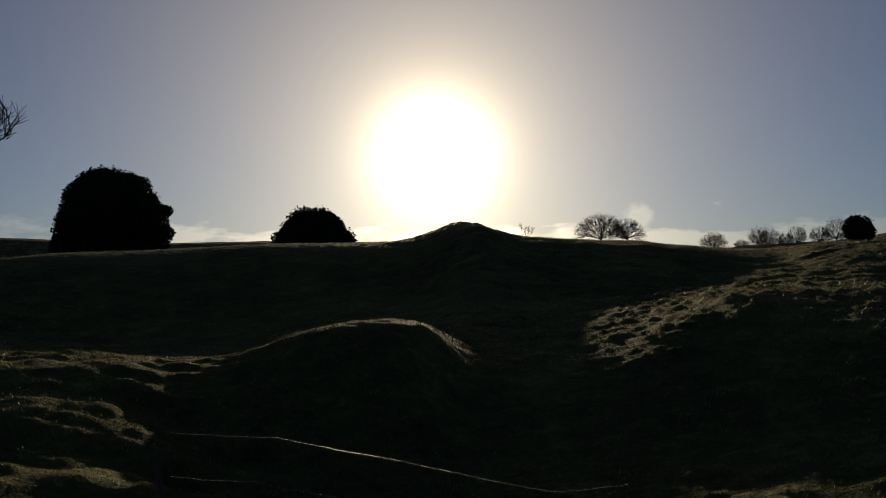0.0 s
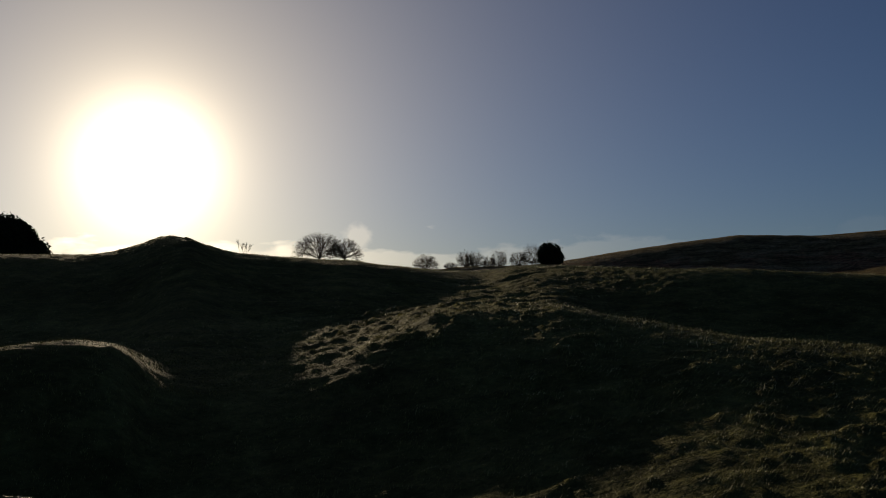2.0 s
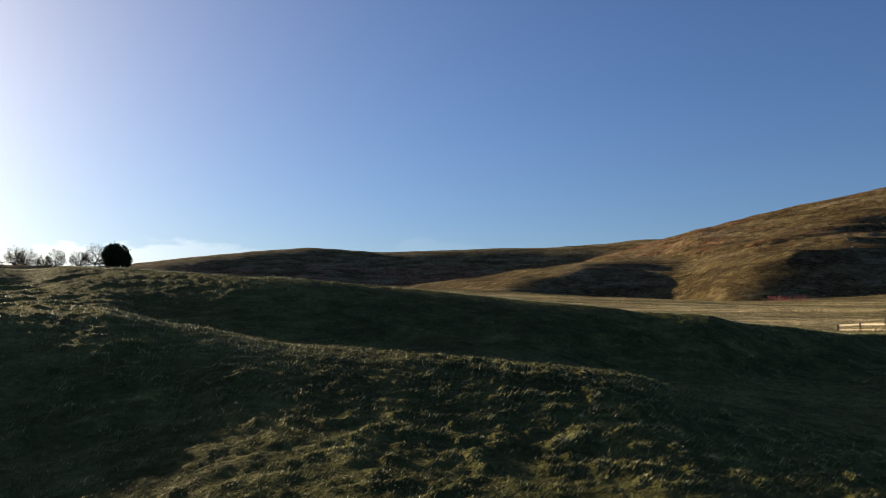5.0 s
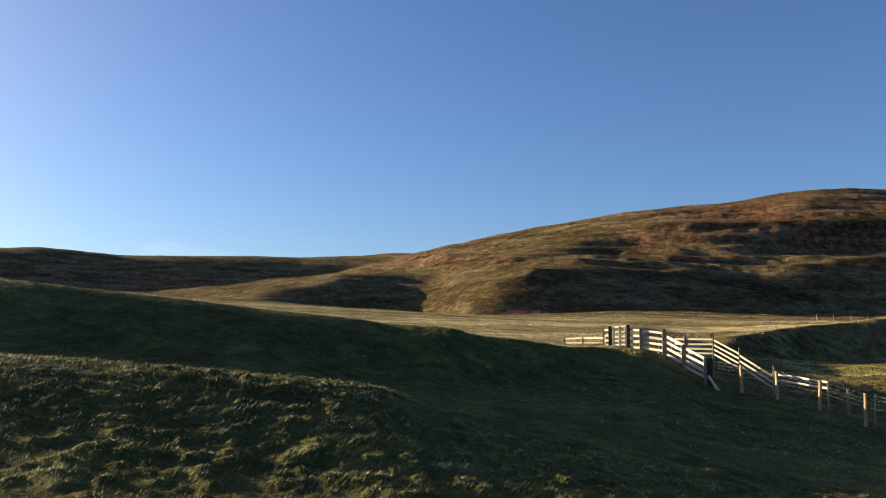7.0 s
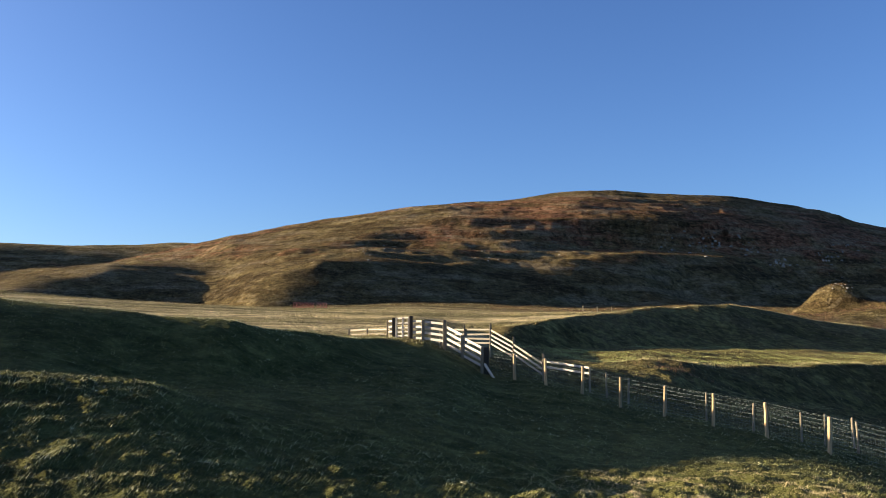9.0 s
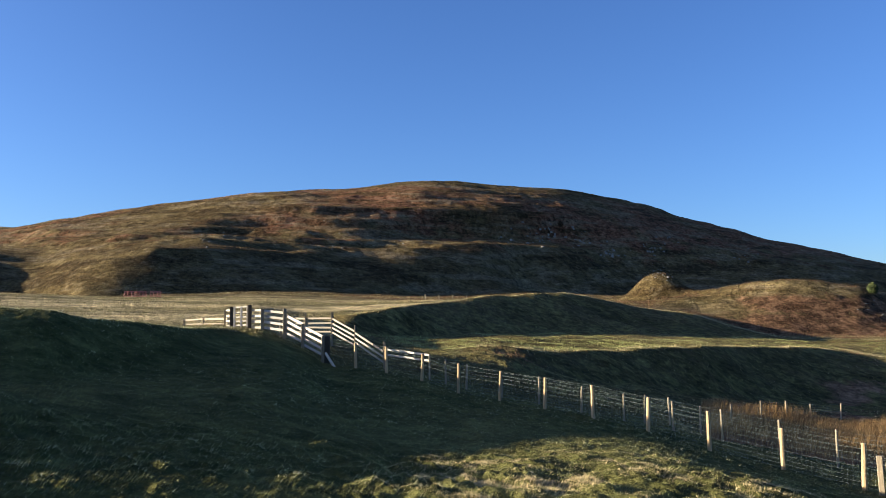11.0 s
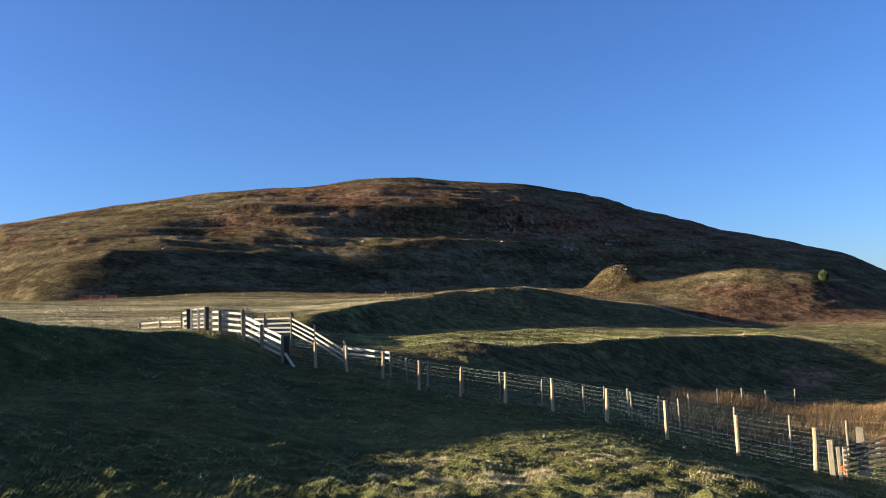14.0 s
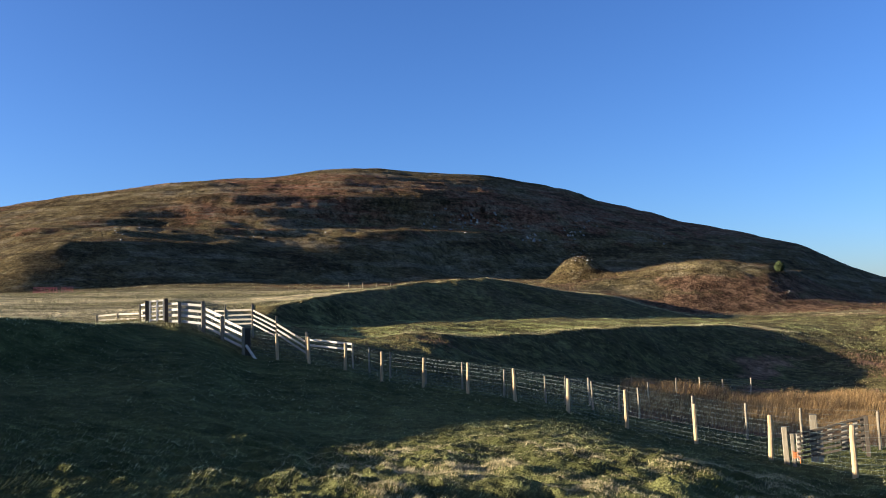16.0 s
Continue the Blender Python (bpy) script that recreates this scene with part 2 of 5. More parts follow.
GROUND = ground_material()
# pale straw colour that paints the bright sunlit edges across the valley
SUNLIT_EDGE = blade_material("sunlit_edge_grass", (0.3, 0.26, 0.11), (0.46, 0.37, 0.18), (0.58, 0.48, 0.27), 0.1, 0.9, None, 0.45, 0.45)
MOOR = blade_material("moor_grass", (0.21, 0.15, 0.063), (0.16, 0.088, 0.038), (0.28, 0.205, 0.11), 0.08, 0.6, None, 0.45, 0.75)
FIELD = blade_material("streaked_field_grass", (0.15, 0.14, 0.05), (0.46, 0.36, 0.17), (0.55, 0.45, 0.25), 0.1, 0.9, (0.2, 0.04, 0.2), 0.4, 0.6)
LUSH = blade_material("terrace_grass", (0.19, 0.205, 0.06), (0.34, 0.335, 0.12), (0.5, 0.45, 0.22), 0.08, 1.2, None, 0.4, 0.5)
STRAW = blade_material("knoll_straw", (0.3, 0.24, 0.11), (0.46, 0.365, 0.185), (0.62, 0.5, 0.29), 0.1, 4.0, None, 0.45, 0.15)
# straw blades, pale to stand in for sunlit tussock tops and bank rims
SUNLIT_TIPS = blade_material("sunlit_straw_tips", (0.35, 0.345, 0.165), (0.45, 0.42, 0.22), (0.62, 0.57, 0.35), 0.06, 5.0, None, 0.45, 0.2)
GRASS = blade_material("pasture_grass", (0.09, 0.098, 0.028), (0.172, 0.168, 0.055), (0.26, 0.25, 0.12), 0.04, 2.6, None, 0.2, 0.22)
RUSH = blade_material("tawny_rushes", (0.17, 0.095, 0.035), (0.29, 0.175, 0.07), (0.44, 0.3, 0.14), 0.15, 3.0, None, 0.45, 0.4)
BRACKEN = blade_material("dead_bracken", (0.13, 0.07, 0.036), (0.22, 0.13, 0.07), (0.3, 0.2, 0.11), 0.08, 2.0, None, 0.45, 0.65)
LEAF_DARK = blade_material("holly_leaves", (0.018, 0.028, 0.01), (0.028, 0.04, 0.013), (0.04, 0.052, 0.018), 0.06)
LEAF_MID = blade_material("thorn_leaves", (0.06, 0.075, 0.03), (0.085, 0.1, 0.04), (0.11, 0.125, 0.055), 0.1)
LEAF_THIN = blade_material("autumn_leaves", (0.06, 0.05, 0.028), (0.08, 0.062, 0.034), (0.1, 0.075, 0.04), 0.2)
BARK = wood_material("bark", (0.09, 0.075, 0.06), (0.035, 0.03, 0.025), 0.9)
POST_WOOD = wood_material("peeled_larch", (0.55, 0.39, 0.21), (0.3, 0.2, 0.105))
RAIL_WOOD = wood_material("weathered_sawn_timber", (0.7, 0.63, 0.5), (0.42, 0.37, 0.29))
# rail timber in a darker tone, chiefly for rails partly in shadow
DARKER_RAIL = wood_material("darker_rail", (0.44, 0.38, 0.28), (0.24, 0.2, 0.15))
GREY_WOOD = wood_material("grey_old_timber", (0.34, 0.28, 0.19), (0.15, 0.12, 0.075))
DARK_WOOD = wood_material("dark_timber", (0.11, 0.085, 0.06), (0.05, 0.04, 0.028))
RUSTY_WIRE = plain_material("rusty_wire", (0.2, 0.15, 0.12), 0.5, 0.6, 40.0, 0.3)
WIRE = plain_material("galvanised_wire", (0.2, 0.235, 0.19), 0.5, 0.25, 30.0, 0.25)
RED_STEEL = plain_material("red_oxide_steel", (0.55, 0.16, 0.12), 0.55, 0.0, 6.0)
ROCK = plain_material("lichened_rock", (0.27, 0.25, 0.2), 0.9, 0.0, 1.5, 0.5)
TWINE = plain_material("orange_twine", (0.6, 0.17, 0.04), 0.7)

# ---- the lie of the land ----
# Each line runs round the standing place, set to fit outlines and shadows in the camera's view: bearing in degrees (0
# towards the sun, clockwise), mostly assumed distance, and height in metres.
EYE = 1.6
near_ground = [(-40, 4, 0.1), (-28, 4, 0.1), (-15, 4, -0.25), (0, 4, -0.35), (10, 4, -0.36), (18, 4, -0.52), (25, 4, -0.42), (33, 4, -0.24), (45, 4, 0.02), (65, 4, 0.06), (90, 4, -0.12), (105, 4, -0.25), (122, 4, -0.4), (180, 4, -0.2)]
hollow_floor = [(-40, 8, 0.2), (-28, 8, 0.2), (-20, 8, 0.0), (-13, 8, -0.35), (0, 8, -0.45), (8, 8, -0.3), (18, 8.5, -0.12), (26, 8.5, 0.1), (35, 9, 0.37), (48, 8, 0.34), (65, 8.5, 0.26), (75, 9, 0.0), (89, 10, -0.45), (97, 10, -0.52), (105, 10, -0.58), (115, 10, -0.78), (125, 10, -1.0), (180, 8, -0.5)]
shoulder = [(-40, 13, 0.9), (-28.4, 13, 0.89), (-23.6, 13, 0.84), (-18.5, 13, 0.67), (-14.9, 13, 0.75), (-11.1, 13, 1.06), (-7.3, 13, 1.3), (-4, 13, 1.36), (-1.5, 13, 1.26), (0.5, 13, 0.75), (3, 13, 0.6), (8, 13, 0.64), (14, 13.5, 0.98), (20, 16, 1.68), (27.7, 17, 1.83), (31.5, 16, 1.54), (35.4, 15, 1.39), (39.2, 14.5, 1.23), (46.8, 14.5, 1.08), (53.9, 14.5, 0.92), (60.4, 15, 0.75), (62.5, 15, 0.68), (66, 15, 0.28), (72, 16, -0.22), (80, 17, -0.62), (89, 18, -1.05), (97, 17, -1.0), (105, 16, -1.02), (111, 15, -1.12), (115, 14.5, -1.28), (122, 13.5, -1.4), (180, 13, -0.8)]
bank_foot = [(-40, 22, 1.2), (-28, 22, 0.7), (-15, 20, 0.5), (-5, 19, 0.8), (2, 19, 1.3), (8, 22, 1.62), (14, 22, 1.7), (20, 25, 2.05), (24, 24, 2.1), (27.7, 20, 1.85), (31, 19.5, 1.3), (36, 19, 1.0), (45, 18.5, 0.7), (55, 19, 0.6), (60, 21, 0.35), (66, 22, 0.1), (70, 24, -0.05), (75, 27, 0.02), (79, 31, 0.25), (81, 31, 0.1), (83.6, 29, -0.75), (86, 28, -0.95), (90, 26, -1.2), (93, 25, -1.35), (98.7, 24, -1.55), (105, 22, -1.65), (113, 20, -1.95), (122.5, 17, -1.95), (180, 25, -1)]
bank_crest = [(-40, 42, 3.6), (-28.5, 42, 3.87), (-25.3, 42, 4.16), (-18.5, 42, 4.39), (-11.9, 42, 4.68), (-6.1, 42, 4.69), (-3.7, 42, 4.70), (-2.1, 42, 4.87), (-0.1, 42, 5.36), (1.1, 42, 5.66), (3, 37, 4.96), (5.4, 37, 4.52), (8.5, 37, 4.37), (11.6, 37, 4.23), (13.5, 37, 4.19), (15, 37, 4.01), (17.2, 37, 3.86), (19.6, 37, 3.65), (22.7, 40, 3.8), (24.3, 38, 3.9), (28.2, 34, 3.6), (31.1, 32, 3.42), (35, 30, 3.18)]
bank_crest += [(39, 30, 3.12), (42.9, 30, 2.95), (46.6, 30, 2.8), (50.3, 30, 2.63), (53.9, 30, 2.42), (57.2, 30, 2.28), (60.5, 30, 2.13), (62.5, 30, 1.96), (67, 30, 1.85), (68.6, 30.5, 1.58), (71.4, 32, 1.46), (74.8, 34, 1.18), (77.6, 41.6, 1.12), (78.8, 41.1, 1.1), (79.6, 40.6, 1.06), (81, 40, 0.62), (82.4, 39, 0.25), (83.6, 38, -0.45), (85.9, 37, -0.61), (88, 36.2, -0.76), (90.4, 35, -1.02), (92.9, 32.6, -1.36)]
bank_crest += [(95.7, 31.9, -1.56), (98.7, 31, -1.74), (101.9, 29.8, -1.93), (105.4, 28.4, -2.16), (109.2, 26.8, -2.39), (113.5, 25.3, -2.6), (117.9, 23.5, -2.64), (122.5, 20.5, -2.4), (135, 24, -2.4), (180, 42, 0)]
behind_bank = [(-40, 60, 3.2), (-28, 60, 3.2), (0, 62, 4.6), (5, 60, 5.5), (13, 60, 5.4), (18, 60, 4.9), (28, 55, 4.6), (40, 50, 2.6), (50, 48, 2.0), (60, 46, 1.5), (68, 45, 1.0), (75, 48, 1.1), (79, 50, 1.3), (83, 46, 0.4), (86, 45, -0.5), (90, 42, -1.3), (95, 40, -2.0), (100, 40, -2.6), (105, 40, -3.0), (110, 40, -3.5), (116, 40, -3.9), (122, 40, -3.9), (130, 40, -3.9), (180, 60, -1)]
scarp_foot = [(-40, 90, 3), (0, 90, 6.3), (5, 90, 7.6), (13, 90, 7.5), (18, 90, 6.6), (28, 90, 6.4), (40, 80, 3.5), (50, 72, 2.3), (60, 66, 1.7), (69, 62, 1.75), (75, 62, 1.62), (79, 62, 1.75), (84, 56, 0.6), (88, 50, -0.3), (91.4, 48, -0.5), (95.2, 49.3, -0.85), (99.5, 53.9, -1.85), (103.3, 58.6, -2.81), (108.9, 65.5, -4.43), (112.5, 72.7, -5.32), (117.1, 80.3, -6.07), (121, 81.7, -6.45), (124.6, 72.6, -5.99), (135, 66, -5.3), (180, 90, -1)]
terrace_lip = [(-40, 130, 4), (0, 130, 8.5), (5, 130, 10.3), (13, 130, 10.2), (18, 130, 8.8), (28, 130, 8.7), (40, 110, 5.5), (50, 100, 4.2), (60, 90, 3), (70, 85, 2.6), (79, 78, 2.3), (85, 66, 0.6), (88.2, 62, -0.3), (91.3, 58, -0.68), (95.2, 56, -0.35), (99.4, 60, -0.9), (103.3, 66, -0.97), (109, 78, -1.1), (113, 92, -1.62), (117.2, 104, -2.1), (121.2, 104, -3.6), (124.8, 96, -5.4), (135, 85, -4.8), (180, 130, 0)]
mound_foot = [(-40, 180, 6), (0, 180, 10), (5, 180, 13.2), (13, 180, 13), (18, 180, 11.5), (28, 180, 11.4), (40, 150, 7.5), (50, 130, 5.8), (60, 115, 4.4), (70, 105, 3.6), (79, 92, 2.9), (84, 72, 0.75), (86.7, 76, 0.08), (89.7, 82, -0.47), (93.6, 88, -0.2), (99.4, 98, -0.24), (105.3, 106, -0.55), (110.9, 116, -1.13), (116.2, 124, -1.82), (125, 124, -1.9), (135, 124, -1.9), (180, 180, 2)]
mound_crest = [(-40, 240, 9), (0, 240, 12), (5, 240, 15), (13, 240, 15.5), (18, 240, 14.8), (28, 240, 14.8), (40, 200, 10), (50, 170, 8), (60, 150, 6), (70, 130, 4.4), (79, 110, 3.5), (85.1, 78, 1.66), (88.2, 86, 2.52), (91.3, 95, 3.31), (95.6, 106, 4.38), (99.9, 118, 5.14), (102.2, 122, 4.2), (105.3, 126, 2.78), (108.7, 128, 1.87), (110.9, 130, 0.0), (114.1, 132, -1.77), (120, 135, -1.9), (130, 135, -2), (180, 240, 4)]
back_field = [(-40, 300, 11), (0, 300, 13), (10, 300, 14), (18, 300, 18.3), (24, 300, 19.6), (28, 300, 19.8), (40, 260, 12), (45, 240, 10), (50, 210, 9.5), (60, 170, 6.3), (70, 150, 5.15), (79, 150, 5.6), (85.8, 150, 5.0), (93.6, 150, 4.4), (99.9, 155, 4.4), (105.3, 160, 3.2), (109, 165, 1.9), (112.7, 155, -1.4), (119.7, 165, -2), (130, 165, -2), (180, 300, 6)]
# farther lines, set to the view the same way: bearing, distance, and rise per metre above the eye
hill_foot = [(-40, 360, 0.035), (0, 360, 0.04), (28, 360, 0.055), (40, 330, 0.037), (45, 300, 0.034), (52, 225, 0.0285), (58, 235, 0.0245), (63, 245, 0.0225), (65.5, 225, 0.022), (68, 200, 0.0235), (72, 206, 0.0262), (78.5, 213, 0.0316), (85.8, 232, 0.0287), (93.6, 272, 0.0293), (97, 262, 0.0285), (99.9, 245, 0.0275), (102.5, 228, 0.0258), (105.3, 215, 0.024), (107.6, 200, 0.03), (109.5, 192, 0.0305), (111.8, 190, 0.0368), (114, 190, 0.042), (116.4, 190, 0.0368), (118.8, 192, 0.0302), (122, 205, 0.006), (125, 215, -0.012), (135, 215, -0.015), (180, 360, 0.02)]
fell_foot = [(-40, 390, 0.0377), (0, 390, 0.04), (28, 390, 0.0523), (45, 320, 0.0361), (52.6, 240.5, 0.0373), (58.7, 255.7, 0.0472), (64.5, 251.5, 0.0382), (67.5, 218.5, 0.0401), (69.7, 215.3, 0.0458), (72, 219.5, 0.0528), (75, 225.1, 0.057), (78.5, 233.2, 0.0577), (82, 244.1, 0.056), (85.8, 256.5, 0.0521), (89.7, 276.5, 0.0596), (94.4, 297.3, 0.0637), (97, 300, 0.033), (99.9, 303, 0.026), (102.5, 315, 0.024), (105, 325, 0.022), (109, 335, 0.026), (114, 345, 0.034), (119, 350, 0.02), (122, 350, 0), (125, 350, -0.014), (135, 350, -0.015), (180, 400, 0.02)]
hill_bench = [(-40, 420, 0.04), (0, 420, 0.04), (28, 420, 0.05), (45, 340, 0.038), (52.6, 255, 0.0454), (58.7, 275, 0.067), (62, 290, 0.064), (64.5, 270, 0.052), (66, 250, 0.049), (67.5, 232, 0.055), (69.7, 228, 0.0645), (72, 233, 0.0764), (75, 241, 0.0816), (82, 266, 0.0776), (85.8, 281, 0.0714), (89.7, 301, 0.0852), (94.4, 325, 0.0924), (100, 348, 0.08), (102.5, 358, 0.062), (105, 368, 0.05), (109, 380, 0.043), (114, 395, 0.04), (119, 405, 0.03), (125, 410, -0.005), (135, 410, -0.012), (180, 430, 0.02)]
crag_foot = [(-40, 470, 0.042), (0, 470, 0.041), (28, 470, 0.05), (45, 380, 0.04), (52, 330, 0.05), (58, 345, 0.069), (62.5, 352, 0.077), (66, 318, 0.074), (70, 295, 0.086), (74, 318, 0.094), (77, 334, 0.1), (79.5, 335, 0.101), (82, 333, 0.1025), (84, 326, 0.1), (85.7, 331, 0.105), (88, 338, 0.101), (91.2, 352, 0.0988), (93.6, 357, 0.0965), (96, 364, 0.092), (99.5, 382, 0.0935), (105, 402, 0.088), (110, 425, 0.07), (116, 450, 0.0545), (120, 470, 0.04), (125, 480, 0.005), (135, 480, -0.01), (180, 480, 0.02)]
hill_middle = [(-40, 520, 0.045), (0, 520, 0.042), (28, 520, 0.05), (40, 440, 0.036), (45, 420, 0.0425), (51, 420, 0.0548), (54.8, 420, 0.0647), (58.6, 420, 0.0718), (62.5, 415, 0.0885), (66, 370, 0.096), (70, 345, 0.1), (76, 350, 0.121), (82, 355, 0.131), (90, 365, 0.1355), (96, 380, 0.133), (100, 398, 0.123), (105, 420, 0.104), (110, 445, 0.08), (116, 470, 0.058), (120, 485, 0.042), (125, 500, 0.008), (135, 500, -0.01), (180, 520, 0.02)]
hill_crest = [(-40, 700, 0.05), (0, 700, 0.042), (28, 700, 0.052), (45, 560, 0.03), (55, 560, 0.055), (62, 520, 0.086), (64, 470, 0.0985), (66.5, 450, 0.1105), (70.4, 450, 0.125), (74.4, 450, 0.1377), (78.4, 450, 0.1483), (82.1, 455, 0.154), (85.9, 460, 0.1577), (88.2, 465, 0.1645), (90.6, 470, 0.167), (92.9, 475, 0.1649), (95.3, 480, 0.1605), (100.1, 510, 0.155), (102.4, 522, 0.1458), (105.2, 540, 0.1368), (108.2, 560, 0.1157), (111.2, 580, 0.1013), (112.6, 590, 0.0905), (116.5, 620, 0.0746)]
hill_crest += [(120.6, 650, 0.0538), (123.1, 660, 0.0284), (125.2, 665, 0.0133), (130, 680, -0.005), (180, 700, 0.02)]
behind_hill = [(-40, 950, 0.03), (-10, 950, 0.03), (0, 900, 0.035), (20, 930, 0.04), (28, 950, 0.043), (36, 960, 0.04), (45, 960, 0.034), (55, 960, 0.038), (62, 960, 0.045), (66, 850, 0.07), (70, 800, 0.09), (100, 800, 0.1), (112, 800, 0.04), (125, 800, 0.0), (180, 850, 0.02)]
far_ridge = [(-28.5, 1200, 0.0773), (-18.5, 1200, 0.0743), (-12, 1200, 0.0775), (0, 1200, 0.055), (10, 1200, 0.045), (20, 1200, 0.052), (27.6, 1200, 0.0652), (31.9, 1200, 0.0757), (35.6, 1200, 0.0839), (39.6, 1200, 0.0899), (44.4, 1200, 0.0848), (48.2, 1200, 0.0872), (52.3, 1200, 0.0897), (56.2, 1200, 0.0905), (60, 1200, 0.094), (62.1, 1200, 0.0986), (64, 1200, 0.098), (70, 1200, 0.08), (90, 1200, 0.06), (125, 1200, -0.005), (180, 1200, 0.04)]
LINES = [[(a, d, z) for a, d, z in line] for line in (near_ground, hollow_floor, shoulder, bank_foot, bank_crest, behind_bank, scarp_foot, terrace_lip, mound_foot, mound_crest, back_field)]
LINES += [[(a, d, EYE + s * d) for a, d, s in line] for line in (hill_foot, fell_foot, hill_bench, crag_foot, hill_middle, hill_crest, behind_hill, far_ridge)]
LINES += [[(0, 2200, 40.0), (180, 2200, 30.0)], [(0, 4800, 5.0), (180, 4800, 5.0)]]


def lattice(i, j, seed):
    h = (i.astype(np.int64) * 374761393 + j.astype(np.int64) * 668265263 + seed * 974634777) & 0x7FFFFFFF
    h = ((h ^ (h >> 13)) * 1274126177) & 0x7FFFFFFF
    return ((h ^ (h >> 16)) & 0xFFFF) / 65535.0


def value_noise(x, y, seed=0):
    i, j = np.floor(x), np.floor(y)
    u, v = x - i, y - j
    u, v = u * u * (3 - 2 * u), v * v * (3 - 2 * v)
    a, b, c, d = lattice(i, j, seed), lattice(i + 1, j, seed), lattice(i, j + 1, seed), lattice(i + 1, j + 1, seed)
    return (a + (b - a) * u) * (1 - v) + (c + (d - c) * u) * v


def fbm(x, y, octaves=4, seed=0, gain=0.5):
    """Rolling noise about 0, within about -0.5 to 0.5."""
    total, amp, norm = 0.0, 1.0, 0.0
    for k in range(octaves):
        total = total + amp * (value_noise(x * 2**k + 17.3 * k, y * 2**k - 9.1 * k, seed + k) - 0.5)
        norm += amp
        amp *= gain
    return total / norm


def line_at(line, az, column):
    pts = sorted(line)
    fine = np.arange(-180, 180, 0.25)
    v = np.interp(fine, [p[0] for p in pts], [p[column] for p in pts], period=360)
    k = np.exp(-0.5 * (np.arange(-8, 9) * 0.25 / 0.4) ** 2)
    v = np.convolve(np.concatenate([v[-8:], v, v[:8]]), k / k.sum(), "valid")
    return np.interp(az, fine, v, period=360)


def smooth_through(xs, ys, x):
    """Monotone cubic through the knots xs, ys."""
    h = np.diff(xs)
    d = np.diff(ys) / h
    m = np.zeros_like(ys)
    w1, w2 = 2 * h[1:] + h[:-1], h[1:] + 2 * h[:-1]
    same = d[:-1] * d[1:] > 0
    safe = np.where(same, d[:-1], 1.0), np.where(same, d[1:], 1.0)
    m[1:-1] = np.where(same, (w1 + w2) / (w1 / safe[0] + w2 / safe[1]), 0.0)
    m[0], m[-1] = d[0], d[-1]
    k = np.clip(np.searchsorted(xs, x) - 1, 0, len(xs) - 2)
    t = (x - xs[k]) / h[k]
    return ys[k] * (1 + 2 * t) * (1 - t) ** 2 + h[k] * m[k] * t * (1 - t) ** 2 + ys[k + 1] * t * t * (3 - 2 * t) + h[k] * m[k + 1] * t * t * (t - 1)


def tussocks(x, y):
    """Height of the small grazed tussocks, 0 to about 1, in loose drifts."""
    lumps = np.clip(fbm(x / 6, y / 6, 3, 3) * 3 + 0.6 + 0.5 * np.clip((x - 5) / 3, 0, 1) * np.clip((6 - y) / 3, 0, 1), 0.3, 1.4)
    return (0.1 * np.clip(fbm(x / 1.1, y / 0.7, 2, 4) * 2 + 0.1, 0, 1) + 0.9 * np.clip(fbm(x / 0.24, y / 0.15, 2, 5, 0.6) * 2.0 + 0.05, 0, 1)) * lumps


AZ = np.concatenate([np.arange(-180, -34, 2.0), np.arange(-34, 130, 0.195), np.arange(130, 180, 2.0)])
radii = [0.0, 0.35]
while radii[-1] < 4700:
    d = radii[-1]
    radii.append(d + (0.035 + 0.0068 * d if d < 48 else 0.0075 * d if d < 190 else 0.0048 * d if d < 520 else 0.035 * d))
RAD = np.array(radii)


